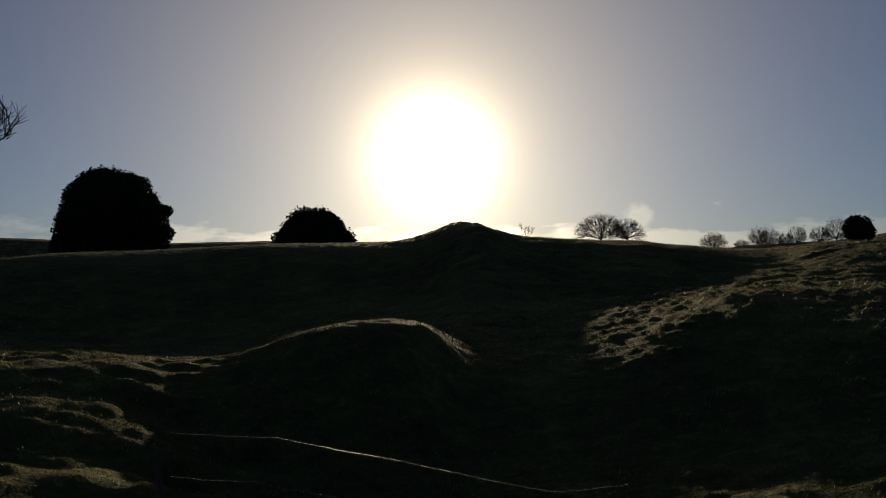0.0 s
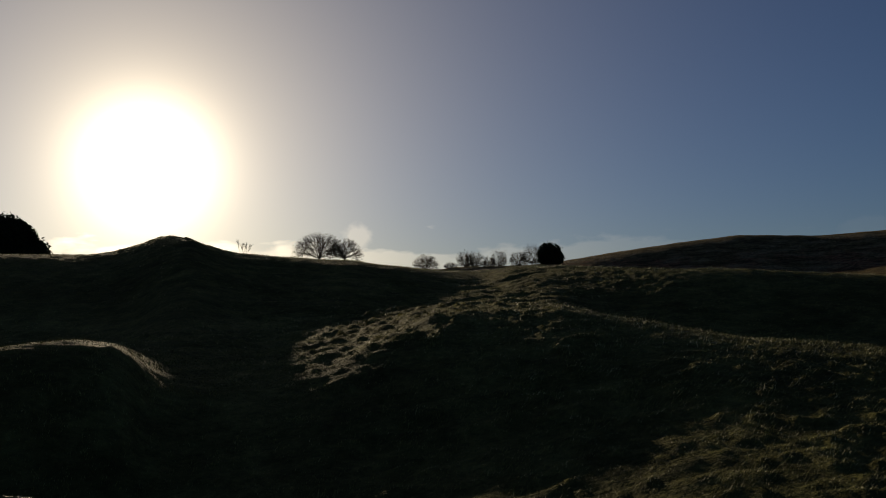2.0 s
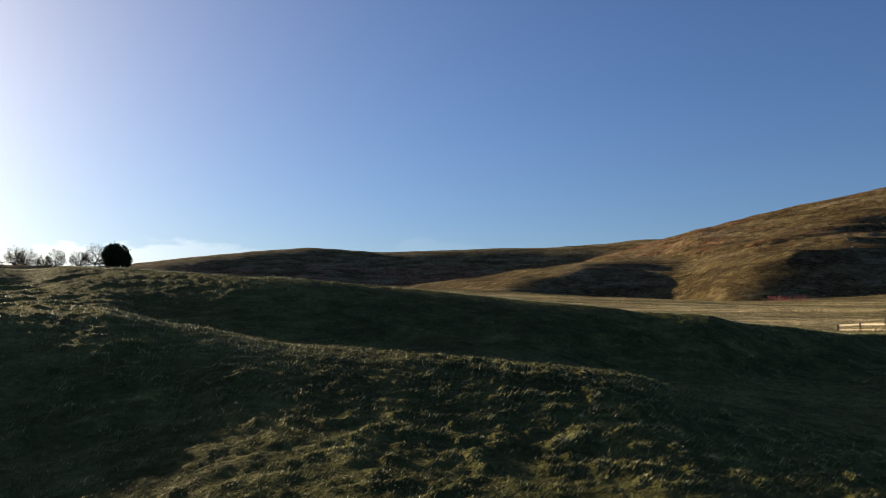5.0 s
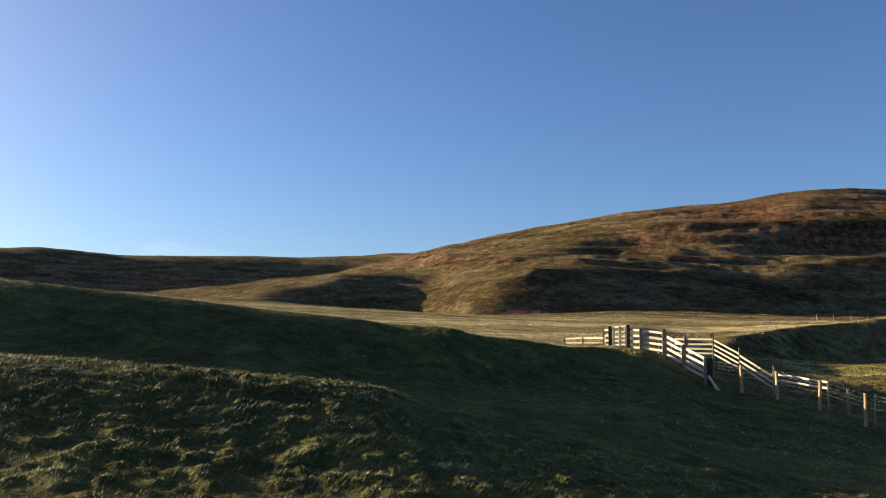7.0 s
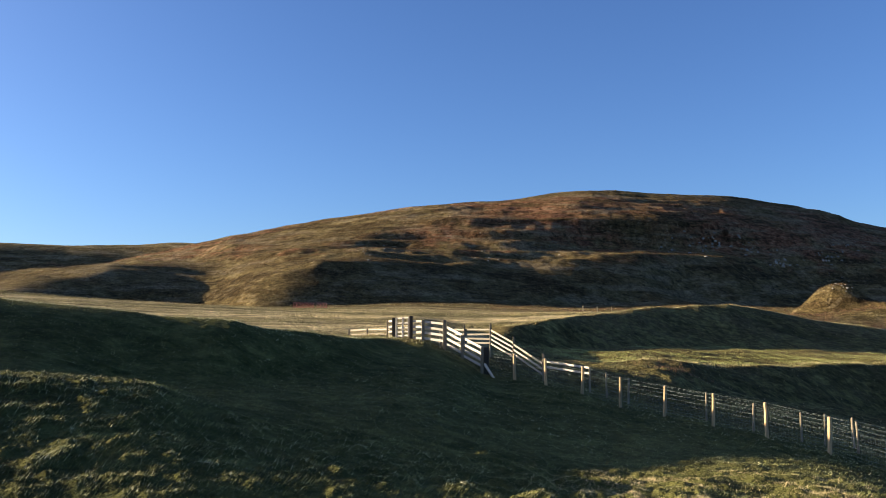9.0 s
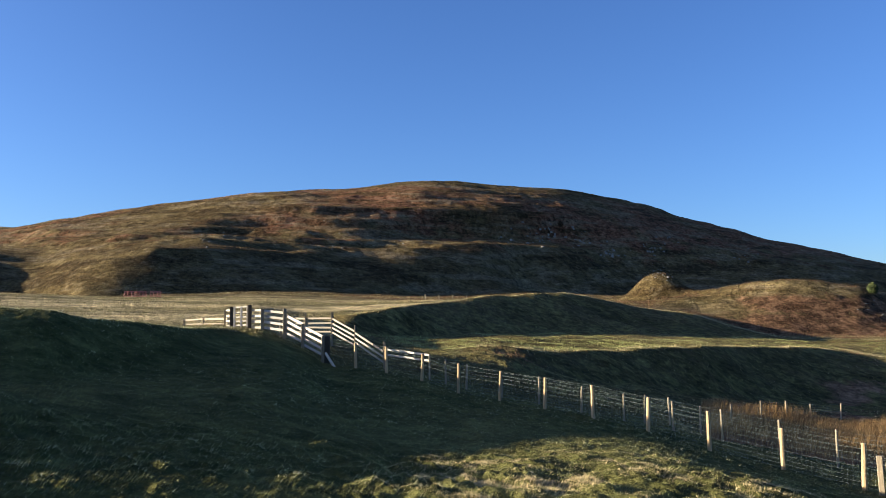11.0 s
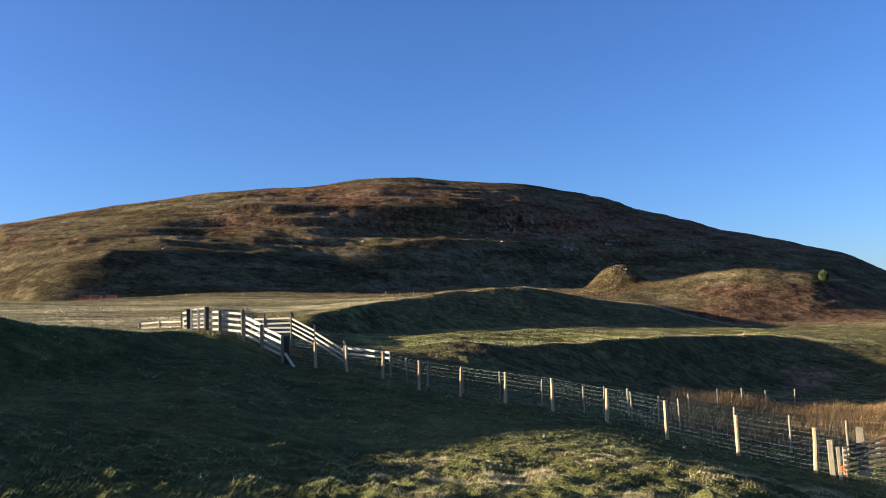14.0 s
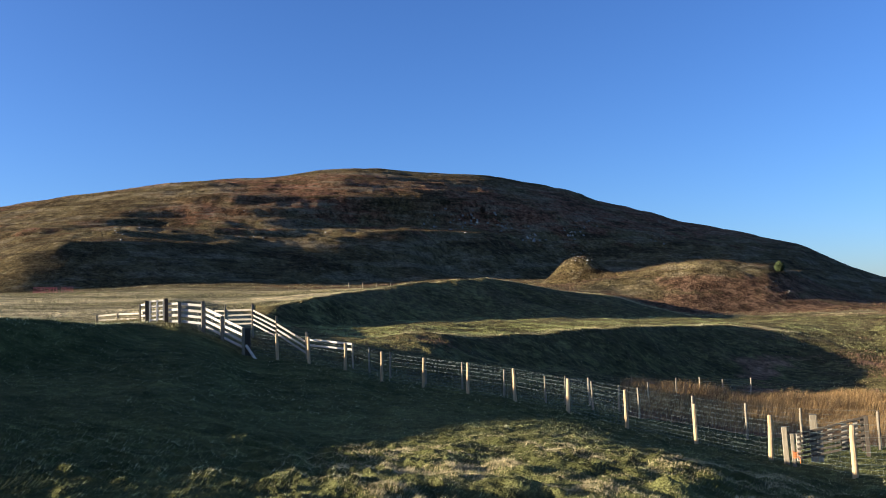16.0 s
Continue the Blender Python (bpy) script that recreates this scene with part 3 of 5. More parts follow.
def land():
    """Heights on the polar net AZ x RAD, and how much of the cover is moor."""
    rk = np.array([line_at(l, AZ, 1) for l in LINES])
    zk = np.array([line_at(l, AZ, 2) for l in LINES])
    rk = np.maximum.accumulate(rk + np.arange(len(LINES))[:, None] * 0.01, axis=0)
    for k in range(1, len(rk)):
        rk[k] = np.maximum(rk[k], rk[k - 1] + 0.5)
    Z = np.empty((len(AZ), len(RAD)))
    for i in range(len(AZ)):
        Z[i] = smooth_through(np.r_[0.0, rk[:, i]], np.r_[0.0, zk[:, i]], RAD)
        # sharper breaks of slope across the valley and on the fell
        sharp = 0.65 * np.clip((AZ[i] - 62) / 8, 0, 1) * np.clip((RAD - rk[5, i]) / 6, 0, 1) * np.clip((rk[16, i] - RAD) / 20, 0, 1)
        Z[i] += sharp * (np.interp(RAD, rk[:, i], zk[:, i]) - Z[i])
    A, R = np.meshgrid(np.radians(AZ), RAD, indexing="ij")
    X, Y = R * np.sin(A), R * np.cos(A)
    # hummocks, tussocks and sheep tracks
    step = np.clip((34 - R) / 12, 0, 1) * np.clip((R - 3) / 4, 0, 1)
    shift = 1.6 * step * fbm(X / 2.2, Y / 2.2, 3, 31)
    for j in range(len(RAD)):
        if RAD[j] < 34:
            Z[:, j] = np.interp(AZ + shift[:, j], AZ, Z[:, j])
    close = np.clip((R - 1.5) / 4, 0, 1) * np.clip((140 - R) / 60, 0, 1)
    Z += close * (0.1 * tussocks(X, Y) + 0.035 * fbm(X / 0.3, Y / 0.3, 2, 6))
    knoll = np.clip((np.degrees(A) - 80) / 8, 0, 1) * np.clip((128 - np.degrees(A)) / 6, 0, 1) * np.clip((R - 5) / 2, 0, 1) * np.clip((20 - R) / 3, 0, 1)
    Z += knoll * 0.34 * fbm(X / 0.65, Y / 0.42, 3, 71, 0.6)
    rough = np.clip((-8 - np.degrees(A)) / 6, 0, 1) * np.clip((np.degrees(A) + 50) / 6, 0, 1) * np.clip((R - 4) / 2, 0, 1) * np.clip((17 - R) / 3, 0, 1)
    Z += rough * 0.42 * fbm(X / 1.5, Y / 0.9, 3, 73, 0.6)
    Z += close * 0.04 * fbm(X / 4.5, Y / 4.0, 3, 8)
    Z += 0.5 * np.clip((R - 38) / 12, 0, 1) * np.clip((200 - R) / 60, 0, 1) * np.clip(np.degrees(A) - 80, 0, 8) / 8 * fbm(X / 6, Y / 4, 4, 41, 0.6)
    Z += 0.3 * np.clip((R - 44) / 12, 0, 1) * np.clip((230 - R) / 40, 0, 1) * np.clip(np.degrees(A) - 50, 0, 10) / 10 * fbm(X / 9, Y / 35, 3, 47)
    Z += 0.16 * np.clip((R - 44) / 12, 0, 1) * np.clip((230 - R) / 40, 0, 1) * np.clip(np.degrees(A) - 50, 0, 10) / 10 * fbm(X / 3.2, Y / 2.4, 3, 61, 0.6)
    side = np.degrees(A)
    # turf relief under the bank and up its face, shaped to break the low sun into streaks
    ribs = np.clip((side - 8) / 6, 0, 1) * np.clip((40 - side) / 8, 0, 1) * np.clip((R - 5) / 2, 0, 1) * np.clip((18 - R) / 3, 0, 1)
    Z += ribs * 0.15 * fbm(X / 1.3, Y / 0.7, 3, 75, 0.6)
    face = np.clip((side - 3) / 4, 0, 1) * np.clip((32 - side) / 6, 0, 1) * np.clip((R - 17) / 3, 0, 1) * np.clip((36 - R) / 4, 0, 1)
    Z += face * 0.32 * fbm(X / 2.2, Y / 1.1, 4, 79, 0.6)
    # lowered a little so that only tussock tops catch the sun
    Z -= 0.06 * np.clip((side - 42) / 8, 0, 1) * np.clip((76 - side) / 5, 0, 1) * np.clip((R - 6.5) / 1.5, 0, 1) * np.clip((14 - R) / 1.5, 0, 1)
    # slumped turf at the near end of the scarp, raised into the sun
    slump = np.exp(-(((side - 96.5) / 3) ** 2) - ((R - 52) / 5) ** 2)
    Z += slump * (0.25 + 0.9 * fbm(X / 2.2, Y / 1.8, 3, 85, 0.6))
    # lowered and raised to fit the sunlit patch to the camera's view
    Z -= 0.24 * np.exp(-(((side - 93) / 6.5) ** 2) - ((R - 18.5) / 4) ** 2)
    Z += 0.07 * np.exp(-(((side - 90) / 6) ** 2) - ((R - 11) / 2) ** 2)
    Z += 0.13 * np.exp(-(((side - 113) / 5) ** 2) - ((R - 13) / 3) ** 2)
    # lowered so the near foot of the rushes falls in shade
    Z -= 0.45 * np.clip((side - 107) / 3, 0, 1) * np.clip((R - 33.5 + 0.35 * np.clip(side - 112, 0, 12)) / 2, 0, 1) * np.clip((48 - R) / 6, 0, 1)
    far = np.clip((R - 150) / 80, 0, 1) * np.clip((1500 - R) / 600, 0, 1)
    calm = 1 - 0.75 * np.clip((R - rk[11][:, None] + 15) / 15, 0, 1) * np.clip((rk[13][:, None] + 4 - R) / 10, 0, 1)
    far = far * calm * (1 - 0.6 * np.exp(-(((R - rk[16][:, None]) / 30) ** 2)))
    Z += far * (3.6 * fbm(X / 45, Y / 45, 6, 11, 0.6) + 0.25 * np.sin(Z * 1.7 + 9 * fbm(X / 60, Y / 60, 3, 14)))
    Z += far * 1.9 * fbm(X / 11, Y / 9, 4, 63, 0.62) * np.clip(0.6 + 2 * fbm(X / 60, Y / 60, 2, 67), 0.25, 1.3)
    # broken ledges round the fell
    ledge = np.clip((R - rk[13][:, None] - 3) / 25, 0, 1) * np.clip((620 - R) / 60, 0, 1) * np.clip(np.degrees(A) - 60, 0, 6) / 6
    ledge *= 1 - 0.8 * np.exp(-(((R - rk[16][:, None]) / 35) ** 2))
    ledge *= np.clip(0.55 + 2.2 * fbm(X / 55, Y / 55, 3, 53), 0, 1)
    u = Z / 6.5 + 1.6 * fbm(X / 80, Y / 80, 4, 57)
    f = u - np.floor(u)
    Z += ledge * 6.5 * 0.85 * (f * f * f * (f * (f * 6 - 15) + 10) - f)
    u = Z / 2.3 + 2.2 * fbm(X / 40, Y / 40, 4, 59)
    f = u - np.floor(u)
    Z += np.clip(ledge + 0.25, 0, 1) * far * 2.3 * 0.8 * np.clip(0.5 + 2.5 * fbm(X / 30, Y / 30, 3, 58), 0, 1) * (f * f * (3 - 2 * f) - f)
    # stepped sides of the low knoll under the fell
    steps = np.clip((side - 107) / 2, 0, 1) * np.clip((123 - side) / 3, 0, 1) * np.clip((R - 165) / 12, 0, 1) * np.clip((235 - R) / 20, 0, 1)
    u = Z / 1.5 + 0.9 * fbm(X / 22, Y / 22, 3, 81)
    f = u - np.floor(u)
    Z += steps * 1.5 * 0.95 * (f * f * f * (f * (f * 6 - 15) + 10) - f) + steps * 0.7 * fbm(X / 5, Y / 4, 3, 83, 0.6)
    heath = np.clip((R - 120 - 60 * fbm(X / 30, Y / 30, 3, 21)) / 60, 0, 1)
    # a rounded cone of spoil at the foot of the hill
    cx, cy, ch = 200 * math.sin(radians(106.1)), 200 * math.cos(radians(106.1)), 5.7
    Z += ch * np.exp(-((np.hypot(X - cx, Y - cy) / 5.9) ** 2.8))
    bearing = np.degrees(A)
    meadow = np.clip((R - 36) / 10, 0, 1) * np.clip((bearing - 40) / 15, 0, 1) * np.clip((240 - R) / 40, 0, 1)
    crest = line_at(mound_crest, AZ, 1)[:, None]
    meadow *= np.where(bearing > 84, 0.45 + 0.55 * np.clip((R - crest) / 4, 0, 1), 1.0)
    bracken = np.clip((bearing - 107.5) / 3, 0, 1) * np.clip((R - 138) / 12, 0, 1) * np.clip((240 - R) / 30, 0, 1) * np.clip(0.7 + 3 * fbm(X / 12, Y / 12, 3, 91), 0, 1) * np.clip((7.0 - Z) / 2.5, 0, 1)
    bracken += np.clip((bearing - 115) / 3, 0, 1) * np.clip((R - 60) / 6, 0, 1) * np.clip((96 - R) / 10, 0, 1) * np.clip(0.3 + 5 * fbm(X / 6, Y / 6, 3, 93), 0, 1)
    return X, Y, Z, heath, meadow, bracken


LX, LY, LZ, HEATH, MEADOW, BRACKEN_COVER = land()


def gz(x, y):
    """Height of the ground at x, y (arrays or numbers)."""
    az = np.degrees(np.arctan2(x, y))
    r = np.hypot(x, y)
    i = np.clip(np.searchsorted(AZ, az) - 1, 0, len(AZ) - 2)
    j = np.clip(np.searchsorted(RAD, r) - 1, 0, len(RAD) - 2)
    u = np.clip((az - AZ[i]) / (AZ[i + 1] - AZ[i]), 0, 1)
    v = np.clip((r - RAD[j]) / (RAD[j + 1] - RAD[j]), 0, 1)
    return (LZ[i, j] * (1 - u) + LZ[i + 1, j] * u) * (1 - v) + (LZ[i, j + 1] * (1 - u) + LZ[i + 1, j + 1] * u) * v


def polar(bearing, distance):
    return distance * math.sin(radians(bearing)), distance * math.cos(radians(bearing))


def mesh_from(name, verts, faces, mat, sides, smooth=False):
    """One mesh from flat arrays; every face has the same number of sides."""
    me = bpy.data.meshes.new(name)
    verts, faces = np.asarray(verts, np.float32), np.asarray(faces, np.int32)
    me.vertices.add(len(verts))
    me.vertices.foreach_set("co", verts.ravel())
    me.loops.add(faces.size)
    me.loops.foreach_set("vertex_index", faces.ravel())
    me.polygons.add(len(faces))
    me.polygons.foreach_set("loop_start", np.arange(0, faces.size, sides, dtype=np.int32))
    me.polygons.foreach_set("use_smooth", np.full(len(faces), smooth))
    me.update(calc_edges=True)
    me.materials.append(mat)
    return me


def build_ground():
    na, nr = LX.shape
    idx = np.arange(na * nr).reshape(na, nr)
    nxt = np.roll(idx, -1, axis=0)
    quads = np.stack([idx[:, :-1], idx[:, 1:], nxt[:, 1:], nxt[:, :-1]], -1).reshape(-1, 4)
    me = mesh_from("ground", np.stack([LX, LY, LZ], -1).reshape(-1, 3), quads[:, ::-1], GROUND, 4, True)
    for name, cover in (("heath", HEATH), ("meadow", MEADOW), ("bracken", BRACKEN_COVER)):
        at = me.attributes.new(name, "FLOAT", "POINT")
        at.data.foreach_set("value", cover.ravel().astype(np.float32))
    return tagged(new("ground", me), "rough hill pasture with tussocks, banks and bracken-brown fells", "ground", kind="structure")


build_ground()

# ---- helpers for things ----


def part(name, me, mat, parent=None, label=""):
    """Links a bmesh or a mesh as one object, under a thing or a part."""
    if isinstance(me, bmesh.types.BMesh):
        data = bpy.data.meshes.new(name)
        me.to_mesh(data)
        me.free()
        data.materials.append(mat)
        me = data
    ob = new(name, me)
    ob.parent = parent
    if label:
        tagged(ob, label)
    return ob


def thing(name, label, category, group="", at=(0, 0, 0)):
    ob = new(name)
    ob.empty_display_size = 0.2
    ob.location = at
    return tagged(ob, label, category, group)


def add_tube(bm, points, radius, sides=6, cap=True, top_radius=None, phase=0.0):
    """A tapered tube along points into bm."""
    rings = []
    pts = [Vector(p) for p in points]
    for k, p in enumerate(pts):
        d = (pts[min(k + 1, len(pts) - 1)] - pts[max(k - 1, 0)]).normalized()
        u = d.orthogonal().normalized() if abs(d.z) < 0.9 else Vector((1, 0, 0)).cross(d).normalized()
        w = d.cross(u)
        f = k / max(len(pts) - 1, 1)
        rr = radius + ((radius if top_radius is None else top_radius) - radius) * f
        rings.append([bm.verts.new(p + (u * math.cos(a) + w * math.sin(a)) * rr) for a in (phase + 2 * math.pi * i / sides for i in range(sides))])
    for a, b in zip(rings, rings[1:]):
        for i in range(sides):
            bm.faces.new((a[i], a[(i + 1) % sides], b[(i + 1) % sides], b[i]))
    if cap:
        bm.faces.new(rings[0][::-1])
        bm.faces.new(rings[-1])
    return rings


def add_beam(bm, a, b, height, thick, chamfer=0.006, flat=None):
    """A sawn board from a to b, its height upright, with eased edges."""
    a, b = Vector(a), Vector(b)
    d = (b - a).normalized()
    side = d.cross(Vector((0, 0, 1))).normalized() if abs(d.z) < 0.98 else Vector((1, 0, 0))
    if flat is not None:
        side = d.cross(flat).normalized()
    up = side.cross(d)
    h, t, c = height / 2, thick / 2, chamfer
    shape = [(-t + c, -h), (t - c, -h), (t, -h + c), (t, h - c), (t - c, h), (-t + c, h), (-t, h - c), (-t, -h + c)]
    ends = [[bm.verts.new(p + side * x + up * y) for x, y in shape] for p in (a, b)]
    for i in range(8):
        bm.faces.new((ends[0][i], ends[0][(i + 1) % 8], ends[1][(i + 1) % 8], ends[1][i]))
    bm.faces.new(ends[0][::-1])
    bm.faces.new(ends[1])


def round_post(height, radius, rng):
    """A peeled round post, slightly crooked, with a bevelled top; its foot is let into the ground."""
    bm = bmesh.new()
    j = lambda s: rng.uniform(-s, s)
    pts = [(0, 0, -0.2), (j(0.006), j(0.006), height * 0.35), (j(0.01), j(0.01), height * 0.75), (0, 0, height - 0.02)]
    add_tube(bm, pts, radius * 1.06, 9, True, radius * 0.96)
    top = [v for v in bm.verts if v.co.z > height - 0.05]
    ext = bmesh.ops.extrude_face_region(bm, geom=[f for f in bm.faces if all(v in top for v in f.verts)])
    for v in ext["geom"]:
        if isinstance(v, bmesh.types.BMVert):
            v.co.x *= 0.72
            v.co.y *= 0.72
            v.co.z += 0.02
    bmesh.ops.recalc_face_normals(bm, faces=bm.faces)
    return bm


def square_post(height, width, rng, depth=None):
    bm = bmesh.new()
    add_beam(bm, (0, 0, -0.2), (rng.uniform(-0.01, 0.01), rng.uniform(-0.01, 0.01), height), width, depth or width, 0.012)
    return bm


def place(ob, x, y, z, rz=0.0, tilt=(0.0, 0.0)):
    ob.matrix_basis = pose(x, y, z, tilt[0], tilt[1], rz)
    return ob


def sagging(a, b, sag, n=6):
    return [(a[0] + (b[0] - a[0]) * f, a[1] + (b[1] - a[1]) * f, a[2] + (b[2] - a[2]) * f - sag * 4 * f * (1 - f)) for f in (i / n for i in range(n + 1))]


def stand(bearing, distance):
    x, y = polar(bearing, distance)
    return x, y, float(gz(np.array([x]), np.array([y]))[0])


def on_ray(bearing, rise, start=60):
    """Where the line of sight of that bearing and rise per metre first meets the ground."""
    d = np.arange(start, 900, 0.5)
    x, y = d * math.sin(radians(bearing)), d * math.cos(radians(bearing))
    z = gz(x, y)
    hit = np.nonzero(z >= EYE + rise * d)[0]
    k = hit[0] if len(hit) else len(d) // 2
    return float(x[k]), float(y[k]), float(z[k])


# ---- stock fences ----
def stock_fence(label, spots, height, mat, radius=0.055, net_height=0.85, seed=1, strands=(0.98, 1.12), wire=0.002, group="stock fences"):
    rng = random.Random(seed)
    fence = thing("stock_fence", label, "fence", group)
    tops = []
    for b, d in spots:
        x, y, z = stand(b, d)
        p = part("post", round_post(height * rng.uniform(0.96, 1.04), radius * rng.uniform(0.9, 1.1), rng), mat, fence)
        place(p, x, y, z, rng.uniform(0, 360), (rng.uniform(-2.5, 2.5), rng.uniform(-2.5, 2.5)))
        tops.append((x, y, z))
    for s in strands:
        bm = bmesh.new()
        run = []
        for a, b in zip(tops, tops[1:]):
            run += list(sagging((a[0], a[1], a[2] + s), (b[0], b[1], b[2] + s), 0.015))[0 if not run else 1:]
        add_tube(bm, run, wire, 3)
        part("line_wire", bm, WIRE, fence)
    rows = [0.08, 0.18, 0.29, 0.41, 0.54, 0.69, net_height]
    for a, b in zip(tops, tops[1:]):
        bm = bmesh.new()
        for h in rows:
            add_tube(bm, sagging((a[0], a[1], a[2] + h), (b[0], b[1], b[2] + h), 0.012, 4), wire * 0.9, 3, False)
        span = math.dist(a, b)
        n = max(int(span / 0.16), 2)
        for k in range(1, n):
            f = k / n
            x, y, z = (a[i] + (b[i] - a[i]) * f for i in range(3))
            z -= 0.012 * 4 * f * (1 - f)
            add_tube(bm, [(x, y, z + rows[0]), (x, y, z + net_height)], wire * 0.5, 3, False)
        part("netting", bm, WIRE, fence)
    return fence


MAIN = [(83.6, 38), (85.9, 37), (88.0, 36.2), (90.4, 35), (92.9, 32.6), (95.7, 31.9), (98.7, 31), (101.9, 29.8), (105.4, 28.4), (109.2, 26.8), (113.5, 25.3), (117.9, 23.5), (122.5, 20.5), (127.5, 18.6), (133, 17.2)]
stock_fence("stock fence of peeled round posts with galvanised wire netting", [(83.97, 38.2)] + MAIN[1:], 1.13, POST_WOOD, 0.06, seed=3)
SECOND = [(92.0, 39), (93.4, 38), (95.8, 37), (98.3, 36), (101.1, 35), (103.9, 34.5), (107.0, 33.7), (110.0, 33), (113.4, 31.5), (116.6, 30), (119.8, 29), (124.0, 28), (129, 27)]
stock_fence("older grey-posted stock fence along the far side of the track", SECOND, 1.15, GREY_WOOD, 0.042, seed=5)
THIRD = [(105.2, 36.5), (106.8, 38), (108.7, 40), (110.6, 45), (112.4, 49), (113.9, 53), (115.3, 57), (117, 61)]
stock_fence("thin-posted wire fence running down to the rushy ground", THIRD, 1.2, GREY_WOOD, 0.05, seed=7)


def far_posts():
    fence = thing("ridge_fence", "distant line of short wooden posts along the field ridge", "fence", "stock fences")
    rng = random.Random(9)
    for k in range(9):
        x, y, z = stand(90.4 + k * 0.95, 126 + k * 3.5)
        place(part("post", round_post(1.15, 0.07, rng), GREY_WOOD, fence), x, y, z - 0.15, 0, (rng.uniform(-3, 3), rng.uniform(-3, 3)))


far_posts()


# ---- sheep pen of sawn rails ----
def pen_point(bearing, distance, height):
    x, y = polar(bearing, distance)
    return x, y, height


def rail(bm_height, a, b, mat, parent, rng, thick=0.038):
    """One sawn rail from a to b, nailed a touch out of line."""
    bm = bmesh.new()
    j = lambda: Vector((0, 0, rng.uniform(-0.014, 0.014)))
    add_beam(bm, a + j(), b + j(), bm_height * rng.uniform(0.92, 1.08), thick)
    return part("rail", bm, mat, parent)


def pen():
    rng = random.Random(12)
    pen_side = thing("sheep_pen", "pale sawn-timber sheep pen with four-rail sides on the bank", "pen")
    # every post: bearing, distance, height of its top, width
    posts = dict(B=(78.78, 41.1, 2.22, 0.17), C=(79.62, 40.6, 2.02, 0.15), D=(81.1, 40.0, 2.03, 0.16), G=(80.84, 40.3, 1.56, 0.11), E=(82.33, 39.0, 1.32, 0.15), F=(83.67, 38.0, 0.8, 0.13), H=(83.97, 38.2, 0.76, 0.25))
    tops = {}
    for k, (b, d, top, w) in posts.items():
        x, y, z = stand(b, d)
        p = part("post", square_post(top - z, w, rng), DARK_WOOD if k in "BH" else GREY_WOOD, pen_side)
        place(p, x, y, z, -b + rng.uniform(-8, 8))
        tops[k] = Vector((x, y, top))
    out = Vector((0.97, 0.2, 0)).normalized() * 0.09
    for a, b, za, zb in (("B", "C", 1.96, 1.95), ("C", "D", 1.95, 1.82), ("D", "E", 1.74, 1.3), ("E", "F", 1.2, 0.74)):
        for dz in (0.0, 0.27, 0.54, 0.81):
            p, q = tops[a] + out, tops[b] + out
            p.z, q.z = za - dz, zb - dz
            rail(0.115, p, q, RAIL_WOOD, pen_side, rng)
    bm = bmesh.new()
    a, b = Vector(pen_point(83.87, 37.6, 0.03)), Vector(pen_point(84.5, 37.0, -0.58))
    add_beam(bm, a, b, 0.1, 0.07)
    part("strut", bm, RAIL_WOOD, pen_side, "pale diagonal strut")
    return tops


PEN = pen()


def pen_gate():
    rng = random.Random(14)
    a, b = Vector(pen_point(77.6, 41.6, 2.08)), PEN["B"].copy()
    b.z = 2.15
    x, y, z = stand(77.6, 41.6)
    gate = thing("gate", "pale five-barred timber gate hung between dark posts", "gate")
    place(part("post", square_post(2.14 - z, 0.17, rng), DARK_WOOD, gate, "dark gatepost"), x, y, z, -77)
    inset = (b - a).normalized() * 0.12
    a, b = a + inset, b - inset
    for dz in (0.0, 0.25, 0.48, 0.68, 0.87):
        bm = bmesh.new()
        add_beam(bm, a + Vector((0, 0, -dz)), b + Vector((0, 0, -dz)), 0.08, 0.03)
        part("bar", bm, RAIL_WOOD, gate)
    for f in (0.03, 0.52, 0.97):
        bm = bmesh.new()
        p = a.lerp(b, f) + Vector((-0.04, -0.02, 0))
        add_beam(bm, p + Vector((0, 0, -0.95)), p + Vector((0, 0, 0.03)), 0.085, 0.03)
        part("stile", bm, RAIL_WOOD, gate)


pen_gate()


def rail_run(label, spots, panels, seed, mat, width=0.11, rail_height=0.095, group="rail fences"):
    """A run of post and rail. spots: bearing, distance, top of the post; panels: height of the top rail at both ends, and the drops of all rails below it."""
    rng = random.Random(seed)
    run = thing("rail_fence", label, "fence", group)
    tops = []
    for b, d, top in spots:
        x, y, z = stand(b, d)
        foot = min(z, top - 0.5)
        place(part("post", square_post(top - foot, width * rng.uniform(0.85, 1.1), rng), GREY_WOOD, run), x, y, foot, -b)
        tops.append(Vector((x, y, top)))
    out = Vector((0.075, 0.02, 0))
    for a, b, (za, zb, drops) in zip(tops, tops[1:], panels):
        for dz in drops:
            p, q = a + out, b + out
            p.z, q.z = za - dz, zb - dz
            rail(rail_height, p, q, mat, run, rng)


FOUR, TWO = (0.0, 0.26, 0.5, 0.74), (0.0, 0.25)
rail_run("four-rail side of the sheep race, darkened as partly in shadow", [(81.6, 47.6, 1.7), (82.41, 47, 1.87), (84.19, 46, 1.92), (85.78, 43.5, 1.2), (87.8, 39.5, 0.47)], [(1.55, 1.55, FOUR), (1.55, 1.56, FOUR), (1.56, 0.9, FOUR), (0.82, 0.0, (0.0, 0.26, 0.5))], 17, DARKER_RAIL, 0.1)
rail_run("two pale rails nailed behind the stock fence posts", [(87.84, 39.4, 0.4), (90.9, 37.5, -0.05)], [(0.12, -0.08, TWO)], 18, RAIL_WOOD, 0.09)
